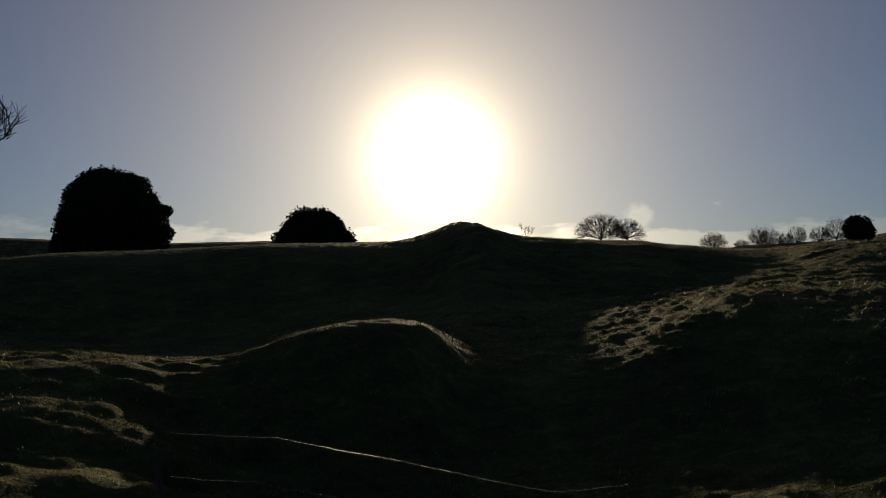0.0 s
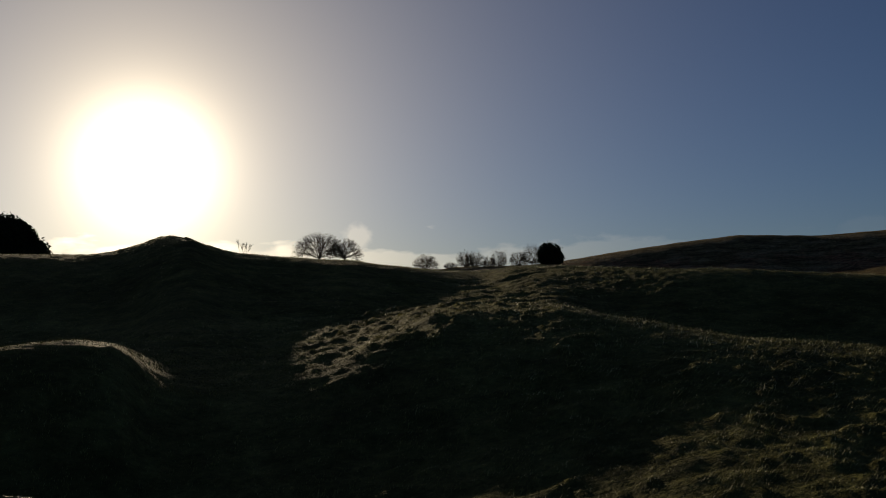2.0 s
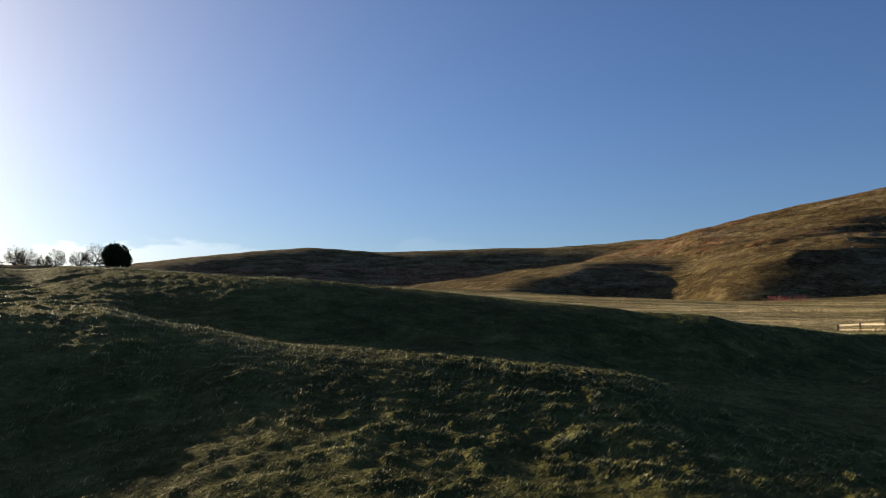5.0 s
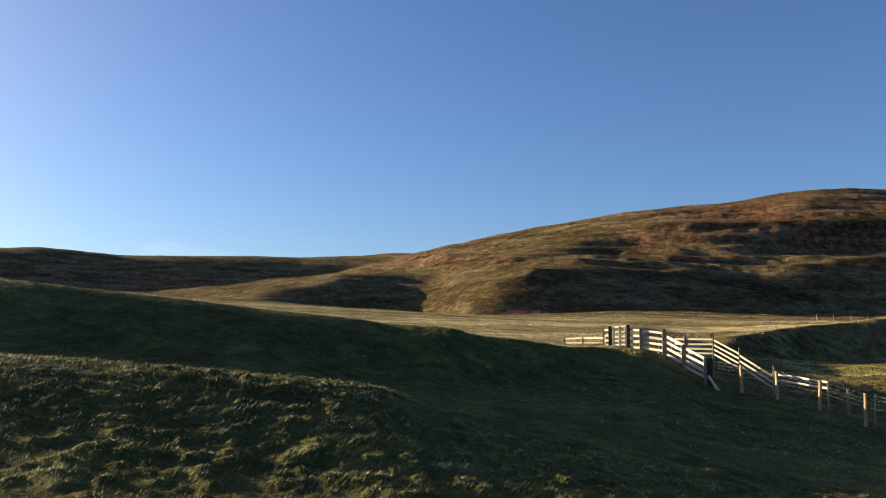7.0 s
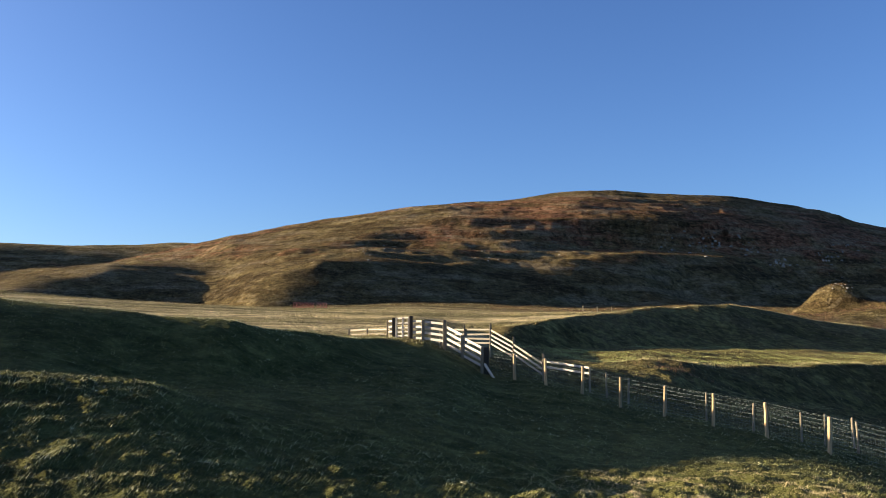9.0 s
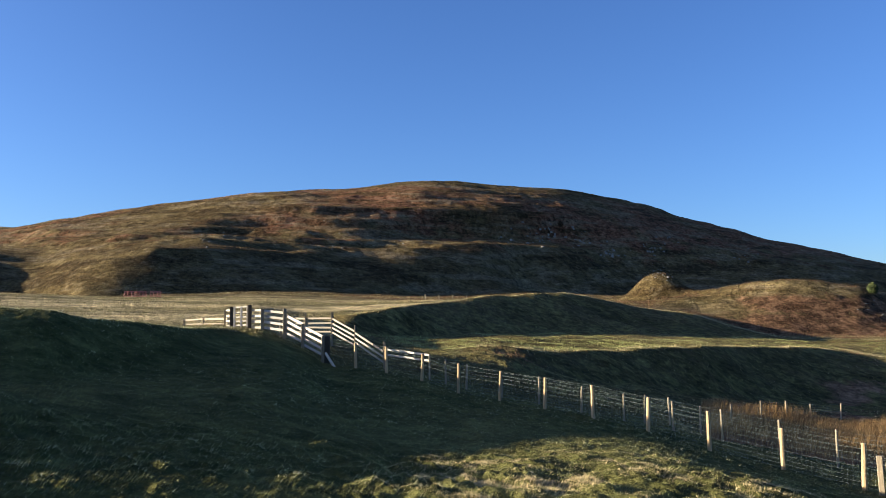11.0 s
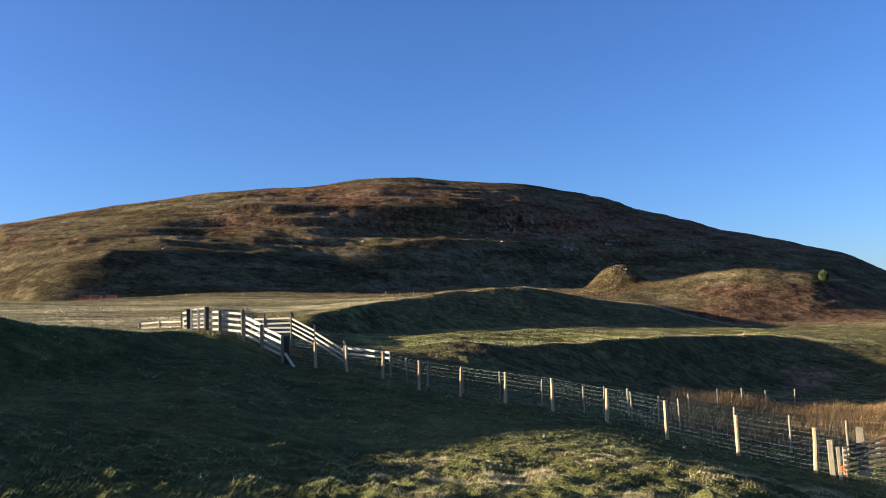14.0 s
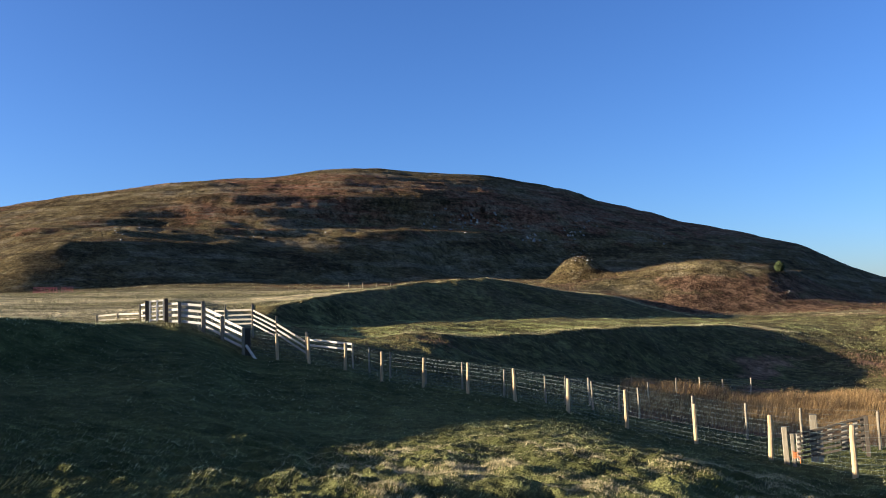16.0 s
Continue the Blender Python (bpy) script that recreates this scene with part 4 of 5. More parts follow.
rail_run("low two-rail timber fence behind the grassy bank", [(77.35, 44.5, 1.62), (75.75, 47, 1.6), (74.5, 48.5, 1.54)], [(1.56, 1.54, (0.0, 0.26)), (1.54, 1.48, (0.0, 0.26))], 19, DARKER_RAIL)
rail_run("short return of pale rails beside the gatepost", [(77.16, 42.2, 2.0), (77.55, 41.75, 2.02)], [(1.94, 1.96, FOUR)], 20, RAIL_WOOD, 0.08, 0.085)


def crossing_gate():
    rng = random.Random(23)
    gate = thing("hunting_gate", "grey slatted timber gate tied with orange twine in the fence", "gate")
    for b, d, h, w in ((118.8, 22.5, 0.9, 0.13), (119.22, 22.2, 0.77, 0.09), (120.44, 25.5, 1.12, 0.19), (123.36, 26.0, 1.1, 0.11)):
        x, y, z = stand(b, d)
        place(part("post", square_post(h, w, rng), DARK_WOOD if b > 123 else GREY_WOOD, gate), x, y, z, -b, (rng.uniform(-3, 3), rng.uniform(-3, 3)))
    x0, y0, z0 = stand(119.43, 22.8)
    x1, y1, z1 = stand(123.15, 23.0)
    a, b = Vector((x0, y0, z0)), Vector((x1, y1, z1))
    away = Vector((0.9, -0.42, 0)) * 0.045
    for k in range(6):
        bm = bmesh.new()
        add_beam(bm, a + Vector((0, 0, 0.72 - 0.115 * k)), b + Vector((0, 0, 1.2 - 0.13 * k)), 0.055, 0.03)
        part("bar", bm, DARK_WOOD, gate, "dark bar")
    for f, low, width in ((0.02, 0.08, 0.09), (0.25, 0.08, 0.15), (0.35, 0.1, 0.13), (0.5, 0.62, 0.1), (0.71, 0.45, 0.12), (0.88, 0.7, 0.1), (0.98, 0.4, 0.08)):
        bm = bmesh.new()
        p = a.lerp(b, f) + away
        add_beam(bm, p + Vector((0, 0, low)), p + Vector((0, 0, 0.74 + 0.48 * f)), width, 0.03, flat=(b - a).normalized())
        part("slat", bm, DARKER_RAIL if f < 0.95 else DARK_WOOD, gate, "pale upright slat")
    bm = bmesh.new()
    x, y, z = stand(119.3, 22.1)
    for k in range(3):
        pts = [(x + 0.06 * math.cos(t), y + 0.06 * math.sin(t), z + 0.24 + 0.05 * k + 0.02 * math.sin(2 * t)) for t in (i * math.pi / 4 for i in range(9))]
        add_tube(bm, pts, 0.012, 5, False)
    add_tube(bm, [(x - 0.06, y - 0.05, z + 0.26), (x - 0.1, y - 0.06, z + 0.18), (x - 0.07, y - 0.07, z + 0.1)], 0.012, 5)
    part("twine", bm, TWINE, gate, "frayed orange baler twine")


crossing_gate()


def hurdle(bearing, distance, turn):
    x, y, z = stand(bearing, distance)
    h = thing("sheep_hurdle", "red-painted steel sheep hurdle standing in the field", "hurdle", "red hurdles")
    frame_bm = bmesh.new()
    w, t = 0.85, 0.95
    add_tube(frame_bm, [(-w, 0, 0.0), (-w, 0, t), (w, 0, t), (w, 0, 0.0)], 0.055, 6)
    part("frame", frame_bm, RED_STEEL, h)
    for k in range(4):
        bm = bmesh.new()
        add_tube(bm, [(-w, 0, 0.15 + k * 0.2), (w, 0, 0.15 + k * 0.2)], 0.035, 5)
        part("bar", bm, RED_STEEL, h)
    for s in (-0.3, 0.3):
        bm = bmesh.new()
        add_tube(bm, [(s, 0, 0.12), (s, 0, t)], 0.035, 5)
        part("upright", bm, RED_STEEL, h)
    place(h, x, y, z, turn)


for b, d, turn in ((70.75, 149, -75), (71.45, 150, -60), (72.35, 150, -72)):
    hurdle(b, d, turn)


# ---- slack barbed wire by the hollow ----
def old_wire():
    rng = random.Random(31)
    fence = thing("barbed_wire", "slack old barbed wire strung low over the shaded hollow", "wire")
    for b, d, h in ((-18.4, 7.0, 0.55),):
        x, y, z = stand(b, d)
        place(part("post", round_post(h, 0.022, rng), DARK_WOOD, fence), x, y, z, 20, (6, -14))
    for run in (((-18.4, 7.0, 0.6), (-11.5, 7, 0.51), (-3.5, 7, 0.29), (7.3, 7, 0.01), (13, 7.4, 0.02)), ((-18.4, 7.0, 0.25), (-13, 6.9, 0.18), (-9.6, 7, 0.06), (-6.5, 7, -0.03), (-2.5, 7, -0.16), (3, 6.6, -0.3))):
        bm = bmesh.new()
        pts = [Vector(pen_point(*p)) for p in run]
        fine = []
        for a, b in zip(pts, pts[1:]):
            fine += [a.lerp(b, k / 8) + Vector((0, 0, rng.uniform(-0.004, 0.004) - 0.03 * (k / 8) * (1 - k / 8))) for k in range(8)]
        add_tube(bm, fine, 0.0016, 4, False)
        for k in range(1, len(fine) - 1):
            p = fine[k] + (fine[k + 1] - fine[k]) * rng.random()
            for s in (-1, 1):
                add_tube(bm, [p + Vector((0.01 * s, 0.004, -0.014)), p + Vector((-0.01 * s, -0.004, 0.014))], 0.0016, 3)
        part("strand", bm, RUSTY_WIRE, fence)


old_wire()


# ---- trees ----
def lumpy_crown(name, lumps, count, size, seed, mat, slim=0.45):
    """A mass of small leaves over a union of lumps: (x, y, z, radius across, radius up)."""
    rng = np.random.default_rng(seed)
    area = np.array([l[3] * l[4] for l in lumps])
    pick = rng.choice(len(lumps), count, p=area / area.sum())
    c = np.array([l[:3] for l in lumps])[pick]
    ra, ru = np.array([l[3] for l in lumps])[pick], np.array([l[4] for l in lumps])[pick]
    v = rng.normal(size=(count, 3))
    v /= np.linalg.norm(v, axis=1)[:, None]
    depth = 1 - 0.45 * rng.random(count) ** 1.6
    bump = 1 + 0.32 * fbm(v[:, 0] * 3.1 + pick * 5, v[:, 2] * 3.1 + v[:, 1] * 2.3, 3, seed) + 0.04 * rng.normal(size=count)
    p = c + v * np.stack([ra, ra, ru], -1) * (depth * bump)[:, None]
    p[:, 2] = np.maximum(p[:, 2], 0.25)
    u = rng.normal(size=(count, 3))
    u /= np.linalg.norm(u, axis=1)[:, None]
    w = np.cross(u, rng.normal(size=(count, 3)))
    w /= np.linalg.norm(w, axis=1)[:, None]
    s = (size * rng.uniform(0.6, 1.4, count))[:, None]
    verts = np.stack([p - u * s, p + w * s * slim, p + u * s, p - w * s * slim], 1).reshape(-1, 3)
    return mesh_from(name, verts, np.arange(count * 4).reshape(-1, 4), mat, 4)


def limbs(seed, height, spread, depth, trunk_radius, lean=0.35, up=0.55, splits=3, twig=0.012, stems=1, sides=5, bole=0.36, flare=0.5):
    """Tapered trunk, limbs and twigs as two bmeshes: wood (thick) and twigs (thin)."""
    rng = random.Random(seed)
    wood, twigs = bmesh.new(), bmesh.new()

    def grow(p, d, length, radius, level):
        pts = [p]
        n = 3 if level < 2 else 2
        for k in range(n):
            d = (d + Vector((rng.gauss(0, 0.13), rng.gauss(0, 0.13), rng.gauss(0.02, 0.1)))).normalized()
            pts.append(pts[-1] + d * length / n)
        add_tube(wood if level < 3 else twigs, pts, radius, sides if level < 2 else 3, level < 2, radius * 0.62)
        if level >= depth:
            return
        for k in range(splits + (1 if level > 1 else 0)):
            q = pts[-1] if k == 0 or level == 0 else pts[1].lerp(pts[-1], rng.uniform(0.2, 1))
            a = rng.uniform(0, 2 * math.pi) + k * 2.1
            out = Vector((math.cos(a) * spread, math.sin(a) * spread, up * rng.uniform(0.3, 1.1)))
            grow(q, (d * 0.75 + out * lean * 2).normalized(), length * rng.uniform(0.6, 0.82), max(radius * rng.uniform(0.5, 0.66), twig * 0.6), level + 1)

    for s in range(stems):
        a = s * 2.4 + rng.uniform(0, 1)
        d = Vector((math.cos(a) * flare, math.sin(a) * flare, 1)).normalized() if stems > 1 else Vector((0, 0, 1))
        grow(Vector((0.2 * s, 0.1 * s, -0.2)), d, height * bole, trunk_radius, 0)
    return wood, twigs


def evergreen(label, bearing, distance, lumps, count, size, seed):
    x, y, z = stand(bearing, distance)
    t = thing("tree", label, "tree", "dark rounded trees", (x, y, z))
    t.rotation_euler = (0, 0, radians(-bearing))
    bm = bmesh.new()
    add_tube(bm, [(0, 0, -0.3), (0.1, 0, 1.5), (-0.05, 0.1, 3.5), (0.1, 0.1, 5.5)], 0.42, 9, True, 0.2)
    for k in range(6):
        a = k * 1.05
        add_tube(bm, [(0, 0, 2.0 + 0.4 * k), (math.cos(a) * 1.4, math.sin(a) * 1.4, 3.0 + 0.5 * k), (math.cos(a) * 2.8, math.sin(a) * 2.8, 3.8 + 0.6 * k)], 0.16, 6, True, 0.05)
    part("trunk", bm, BARK, t)
    # unseen solid lumps added to stop light leaking through the leaves
    core = bmesh.new()
    rng = random.Random(seed)
    for x, y, z, ra, ru in lumps:
        made = bmesh.ops.create_icosphere(core, subdivisions=2, radius=1.0)["verts"]
        for v in made:
            k = rng.uniform(0.66, 0.84)
            v.co = Vector((x + v.co.x * ra * k, y + v.co.y * ra * k, max(z + v.co.z * ru * k, 0.3)))
    crown = part("crown", lumpy_crown("crown", lumps, count, size, seed, LEAF_DARK), LEAF_DARK, t)
    part("crown_fill", core, LEAF_DARK, crown)


# big ivy-dark tree and a lower domed one behind the bank
evergreen("large dark evergreen tree with a dense lumpy crown behind the bank", -22.0, 95, [(-0.3, 0, 7.2, 4.7, 4.6), (-1.6, 0, 5.4, 4.1, 4.0), (-4.0, 0, 3.2, 2.2, 2.0), (-5.0, 0, 3.4, 1.3, 1.2), (-1.2, 0, 10.3, 2.6, 1.7), (1.3, 0, 9.6, 2.7, 1.9), (2.6, 0, 5.4, 3.2, 3.8), (-3.0, 0, 8.8, 1.9, 1.9), (5.0, 0, 7.5, 1.15, 0.7), (5.2, 0, 5.2, 1.1, 0.75), (4.5, 0, 3.4, 1.2, 1.2), (3.6, 0, 3.0, 1.9, 1.8), (-3.9, 0, 6.2, 1.7, 2.0), (3.4, 0, 8.0, 1.5, 1.4)], 80000, 0.19, 41)
evergreen("low domed dark evergreen tree half hidden by the bank", -9.0, 120, [(0, 0, 4.2, 4.7, 4.4), (-2.6, 0, 3.2, 3.5, 3.2), (2.4, 0, 3.2, 3.8, 3.1), (-0.6, 0, 6.2, 2.9, 2.1), (1.5, 0, 6.3, 2.3, 1.8), (4.9, 0, 2.0, 1.7, 1.6), (-4.7, 0, 2.0, 1.5, 1.5), (3.0, 0, 5.6, 1.6, 1.5)], 56000, 0.2, 43)


def bare_tree(label, bearing, distance, height, seed, group, spread=0.8, depth=5, trunk=0.3, leaves=0, leaf_size=0.16, stems=1, splits=3, scale=1.0, base=None, squash=1.0, leaf_mat=None, bole=0.36, flare=0.5, turn=0.0):
    x, y, z = stand(bearing, distance)
    t = thing("tree", label, "tree", group, (x, y, z if base is None else base))
    wood, twigs = limbs(seed, height, spread, depth, trunk, stems=stems, splits=splits, twig=0.026 if distance > 50 else 0.007, bole=bole, flare=flare)
    for bm in (wood, twigs):
        bmesh.ops.scale(bm, vec=(scale, scale, squash), verts=bm.verts)
    top = max(v.co.z for v in twigs.verts)
    pts = [v.co.copy() for v in twigs.verts]
    part("trunk", wood, BARK, t)
    tagged(part("twig_growth", twigs, BARK, t), kind="stuff")
    t.rotation_euler = (0, 0, radians(turn))
    if leaves:
        rng = np.random.default_rng(seed)
        base_pts = np.array(pts)[rng.integers(0, len(pts), leaves)] + rng.normal(size=(leaves, 3)) * 0.22
        u = rng.normal(size=(leaves, 3))
        u /= np.linalg.norm(u, axis=1)[:, None]
        w = np.cross(u, rng.normal(size=(leaves, 3)))
        s = leaf_size * rng.uniform(0.6, 1.4, leaves)[:, None]
        verts = np.stack([base_pts - u * s, base_pts + w * s * 0.5, base_pts + u * s, base_pts - w * s * 0.5], 1).reshape(-1, 3)
        part("crown", mesh_from("crown", verts, np.arange(leaves * 4).reshape(-1, 4), leaf_mat or LEAF_THIN, 4), LEAF_THIN, t)
    return t



def dome_twigs(wood, twigs, rng, radius, height, fork, limb_count, thick, fine, per_limb=7, per_branch=8):
    """Limbs, branches and twigs that rise from a fork and end on a rounded dome."""
    base = Vector((0, 0, fork))

    def tip(d):
        d = d.normalized()
        flat = math.hypot(d.x, d.y)
        return base + d * (1 / math.sqrt((flat / radius) ** 2 + (max(d.z, 0.05) / (height - fork)) ** 2))

    def bent(p, q, r, r2, bm, sides):
        m = p.lerp(q, 0.5) + Vector((rng.gauss(0, 1), rng.gauss(0, 1), rng.gauss(0.4, 1))) * (q - p).length * 0.07
        add_tube(bm, [p, m, q], r, sides, False, r2)
        return m

    for k in range(limb_count):
        a = k * 2.4 + rng.uniform(-0.3, 0.3)
        tilt = math.sqrt((k + 0.6) / limb_count) * 1.42
        d = Vector((math.cos(a) * math.sin(tilt), math.sin(a) * math.sin(tilt), math.cos(tilt)))
        end = base.lerp(tip(d), rng.uniform(0.5, 0.68))
        mid = bent(base, end, thick, thick * 0.5, wood, 5)
        for n in range(per_limb):
            f = rng.uniform(0.25, 1.0)
            start = mid.lerp(end, f * 2 - 1) if f > 0.5 else base.lerp(mid, f * 2)
            d2 = d + Vector((rng.gauss(0, 0.3), rng.gauss(0, 0.3), rng.gauss(0.02, 0.26)))
            stop = base.lerp(tip(d2), rng.uniform(0.78, 0.93))
            m2 = bent(start, stop, thick * 0.36, fine, twigs, 3)
            for w in range(per_branch):
                d3 = d2 + Vector((rng.gauss(0, 0.15), rng.gauss(0, 0.15), rng.gauss(0, 0.14)))
                bent(m2.lerp(stop, rng.uniform(-0.3, 1.0)), base.lerp(tip(d3), rng.uniform(0.9, 1.06)), fine, fine * 0.6, twigs, 3)


def fan_tree(label, bearing, distance, radius, height, stems, seed, fork=1.2):
    """A leafless tree whose limbs fan out from a low fork into a dome."""
    rng = random.Random(seed)
    x, y, z = stand(bearing, distance)
    t = thing("tree", label, "tree", "leafless trees", (x, y, z))
    wood, twigs = bmesh.new(), bmesh.new()
    add_tube(wood, [(0, 0, -0.3), (0.05, 0, fork * 0.5), (0, 0, fork + 0.1)], 0.24, 7, True, 0.18)
    dome_twigs(wood, twigs, rng, radius, height, fork, stems, 0.1, 0.02)
    part("trunk", wood, BARK, t)
    tagged(part("twig_growth", twigs, BARK, t), kind="stuff")


fan_tree("spreading leafless ash tree on the skyline", 10.95, 150, 5.2, 5.9, 16, 51)
fan_tree("smaller leafless ash tree beside a larger one", 12.7, 150, 3.6, 4.9, 12, 53)
bare_tree("spindly leafless sapling on the skyline", 5.7, 148, 4.4, 55, "leafless trees", 0.45, 4, 0.05, stems=4, splits=2)
bare_tree("leafless hawthorn reaching over the pasture", -35.2, 13.0, 5.0, 57, "leafless trees", 1.0, 6, 0.14, splits=3, bole=0.3)


def twiggy_tree(label, bearing, width, height, seed, twigs=3200, mat=None):
    """A far tree in thin leaf: a short bole, limbs, and a rounded haze of twigs down to the ground."""
    rng = random.Random(seed)
    x, y, z = stand(bearing, 300)
    t = thing("tree", label, "tree", "trees on the skyline", (x, y, z - 1.8))
    bm = bmesh.new()
    add_tube(bm, [(0, 0, -0.5), (0.05, 0, height * 0.2), (0, 0.1, height * 0.4)], 0.3, 7, True, 0.2)
    height += 1.2
    fine = bmesh.new()
    dome_twigs(bm, fine, rng, width * 0.5, height, height * 0.25, 9, 0.13, 0.035, 6, 6)
    part("trunk", bm, BARK, t)
    tagged(part("twig_growth", fine, BARK, t), kind="stuff")
    lumps = [(0, 0, height * 0.55, width * 0.42, height * 0.42)]
    for k in range(5):
        a = rng.uniform(0, 6.28)
        lumps.append((math.cos(a) * width * 0.25, math.sin(a) * width * 0.25, height * rng.uniform(0.35, 0.75), width * 0.22, height * 0.24))
    tagged(part("crown", lumpy_crown("crown", lumps, int(twigs * 0.6), 0.26, seed, mat or LEAF_THIN, 0.22), LEAF_THIN, t), kind="stuff")


for b, w, h, seed, n in ((18.3, 9.5, 6.2, 61, 3000), (20.05, 5.0, 3.0, 62, 450), (21.15, 7.0, 6.8, 63, 1700), (21.8, 7.0, 6.4, 64, 2200), (22.75, 4.5, 4.6, 65, 1000), (23.45, 6.0, 6.4, 66, 1500), (24.8, 6.5, 5.6, 67, 1100), (25.75, 7.5, 8.0, 68, 2600)):
    twiggy_tree("distant thinly leaved tree in a skyline row", b, w * 1.15, h * 1.1, seed, n)
evergreen("distant dark rounded tree ending a skyline row", 27.0, 300, [(0, 0, 3.4, 4.5, 4.6), (-1, 0, 4.2, 3.4, 3.7), (1.5, 0, 2.4, 3.6, 3.3)], 16000, 0.3, 71)


# ---- shrubs and rocks on the fell ----
def shrub(label, bearing, rise, radius, seed, mat):
    x, y, z = on_ray(bearing, rise)
    t = thing("shrub", label, "shrub", "fell shrubs", (x, y, z))
    bm = bmesh.new()
    for k in range(5):
        a = k * 1.26
        add_tube(bm, [(0, 0, -0.2), (math.cos(a) * radius * 0.3, math.sin(a) * radius * 0.3, radius), (math.cos(a) * radius * 0.6, math.sin(a) * radius * 0.6, radius * 1.7)], 0.09, 5, True, 0.03)
    part("stems", bm, BARK, t)
    part("crown", lumpy_crown("crown", [(0, 0, radius * 1.1, radius, radius * 1.2), (radius * 0.4, 0, radius * 1.7, radius * 0.6, radius * 0.7)], 1800, 0.22, seed, mat), mat, t)


shrub("lone pale-leaved rowan on the dark fellside", 99.75, 0.108, 1.3, 81, BRACKEN)
shrub("small green thorn bush on the fellside", 119.15, 0.024, 0.95, 83, LEAF_MID)


def rocks(label, spots, size, seed):
    """An outcrop of many stones, joined: spots are bearing, rise and how far they scatter."""
    rng = random.Random(seed)
    bm = bmesh.new()
    for b, rise, spread, count in spots:
        for k in range(count):
            x, y, z = on_ray(b + rng.gauss(0, spread), rise + rng.gauss(0, spread * 0.012))
            s = size * rng.uniform(0.4, 1.3)
            made = bmesh.ops.create_icosphere(bm, subdivisions=1, radius=s)["verts"]
            turn = Euler((rng.uniform(0, 6), rng.uniform(0, 6), rng.uniform(0, 6))).to_matrix()
            stretch = Vector((rng.uniform(0.6, 1.3), rng.uniform(0.6, 1.3), rng.uniform(0.5, 1.1)))
            for v in made:
                co = turn @ (v.co * rng.uniform(0.75, 1.15))
                v.co = Vector((co.x * stretch.x + x, co.y * stretch.y + y, co.z * stretch.z + z + s * 0.2))
    ob = part("rock_outcrop", bm, ROCK)
    return tagged(ob, label, "rocks", "outcrops", "stuff")


rocks("pale lichened boulders scattered down the dark crag", [(98.6, 0.096, 0.6, 26), (101.2, 0.094, 0.5, 22), (96.3, 0.1, 0.5, 10)], 0.65, 91)
rocks("pale scree and boulders below the crag", [(103.2, 0.075, 0.35, 22), (106.3, 0.083, 0.6, 34), (112, 0.07, 0.5, 8)], 0.6, 92)
rocks("small pale stones capping the spoil cone", [(106.1, 0.052, 0.3, 26), (106.9, 0.046, 0.25, 8)], 0.22, 93)
rocks("broken stones among the bracken below the fell", [(119.4, 0.012, 0.5, 24)], 0.14, 94)
rocks("small stones bedded in the upper hillside", [(75.5, 0.1, 0.8, 12), (84, 0.1, 0.9, 14), (88, 0.098, 0.8, 10)], 0.35, 95)


# ---- grass, rushes, bracken ----
def blades(name, label, category, mat, count, bearings, distances, height, width, seed, weight=None, lean=0.5, log=True, clump=1.2, bare=0.08, peak=1.0, wind=(0.0, 0.0)):
    """Many single blades rooted in the ground. weight(x, y, az, r): 0 to 1, where they grow and how tall."""
    rng = np.random.default_rng(seed)
    az = rng.uniform(*bearings, count)
    if log:
        r = np.exp(rng.uniform(math.log(distances[0]), math.log(distances[1]), count))
    else:
        r = np.sqrt(rng.uniform(distances[0] ** 2, distances[1] ** 2, count))
    x, y = r * np.sin(np.radians(az)), r * np.cos(np.radians(az))
    tuft = np.clip(0.5 + 2.2 * fbm(x / clump, y / clump, 3, seed), bare, 1.2)
    grow = tuft if weight is None else tuft * weight(x, y, az, r)
    keep = rng.random(count) < np.clip(grow * 1.3, 0, 1)
    x, y, r, grow = x[keep], y[keep], r[keep], grow[keep]
    n = len(x)
    h = height[0] + (height[1] - height[0]) * rng.random(n) ** 1.5 * np.clip(grow, 0.2, 1.2) ** peak
    w = np.maximum(width[0], r * width[1]) * rng.uniform(0.7, 1.3, n)
    a = rng.uniform(0, 2 * math.pi, n)
    z = gz(x, y) - 0.02
    root = np.stack([x, y, z], -1)
    side = np.stack([np.cos(a), np.sin(a), np.zeros(n)], -1) * (w / 2)[:, None]
    b = rng.uniform(0, 2 * math.pi, n)
    bend = np.stack([np.cos(b), np.sin(b), np.zeros(n)], -1) * (h * lean * rng.random(n))[:, None] + h[:, None] * np.array((*wind, 0.0))
    tip = root + bend + np.stack([np.zeros(n), np.zeros(n), h], -1)
    verts = np.stack([root - side, root + side, tip], 1).reshape(-1, 3)
    me = mesh_from(name, verts, np.arange(n * 3).reshape(-1, 3), mat, 3)
    return tagged(new(name, me), label, category, kind="stuff")


def tussock_tops(x, y, az, r):
    # brow: more pale blades where the near shoulder looks sunlit
    brow = np.clip((az - 22) / 10, 0, 1) * np.clip((70 - az) / 8, 0, 1) * np.clip((r - 5) / 3, 0, 1) * np.clip((18 - r) / 2, 0, 1)
    return np.clip(tussocks(x, y) * 2.0 - 0.35 + 0.3 * brow + 0.12 * np.clip((az - 60) / 8, 0, 1), 0, 1)


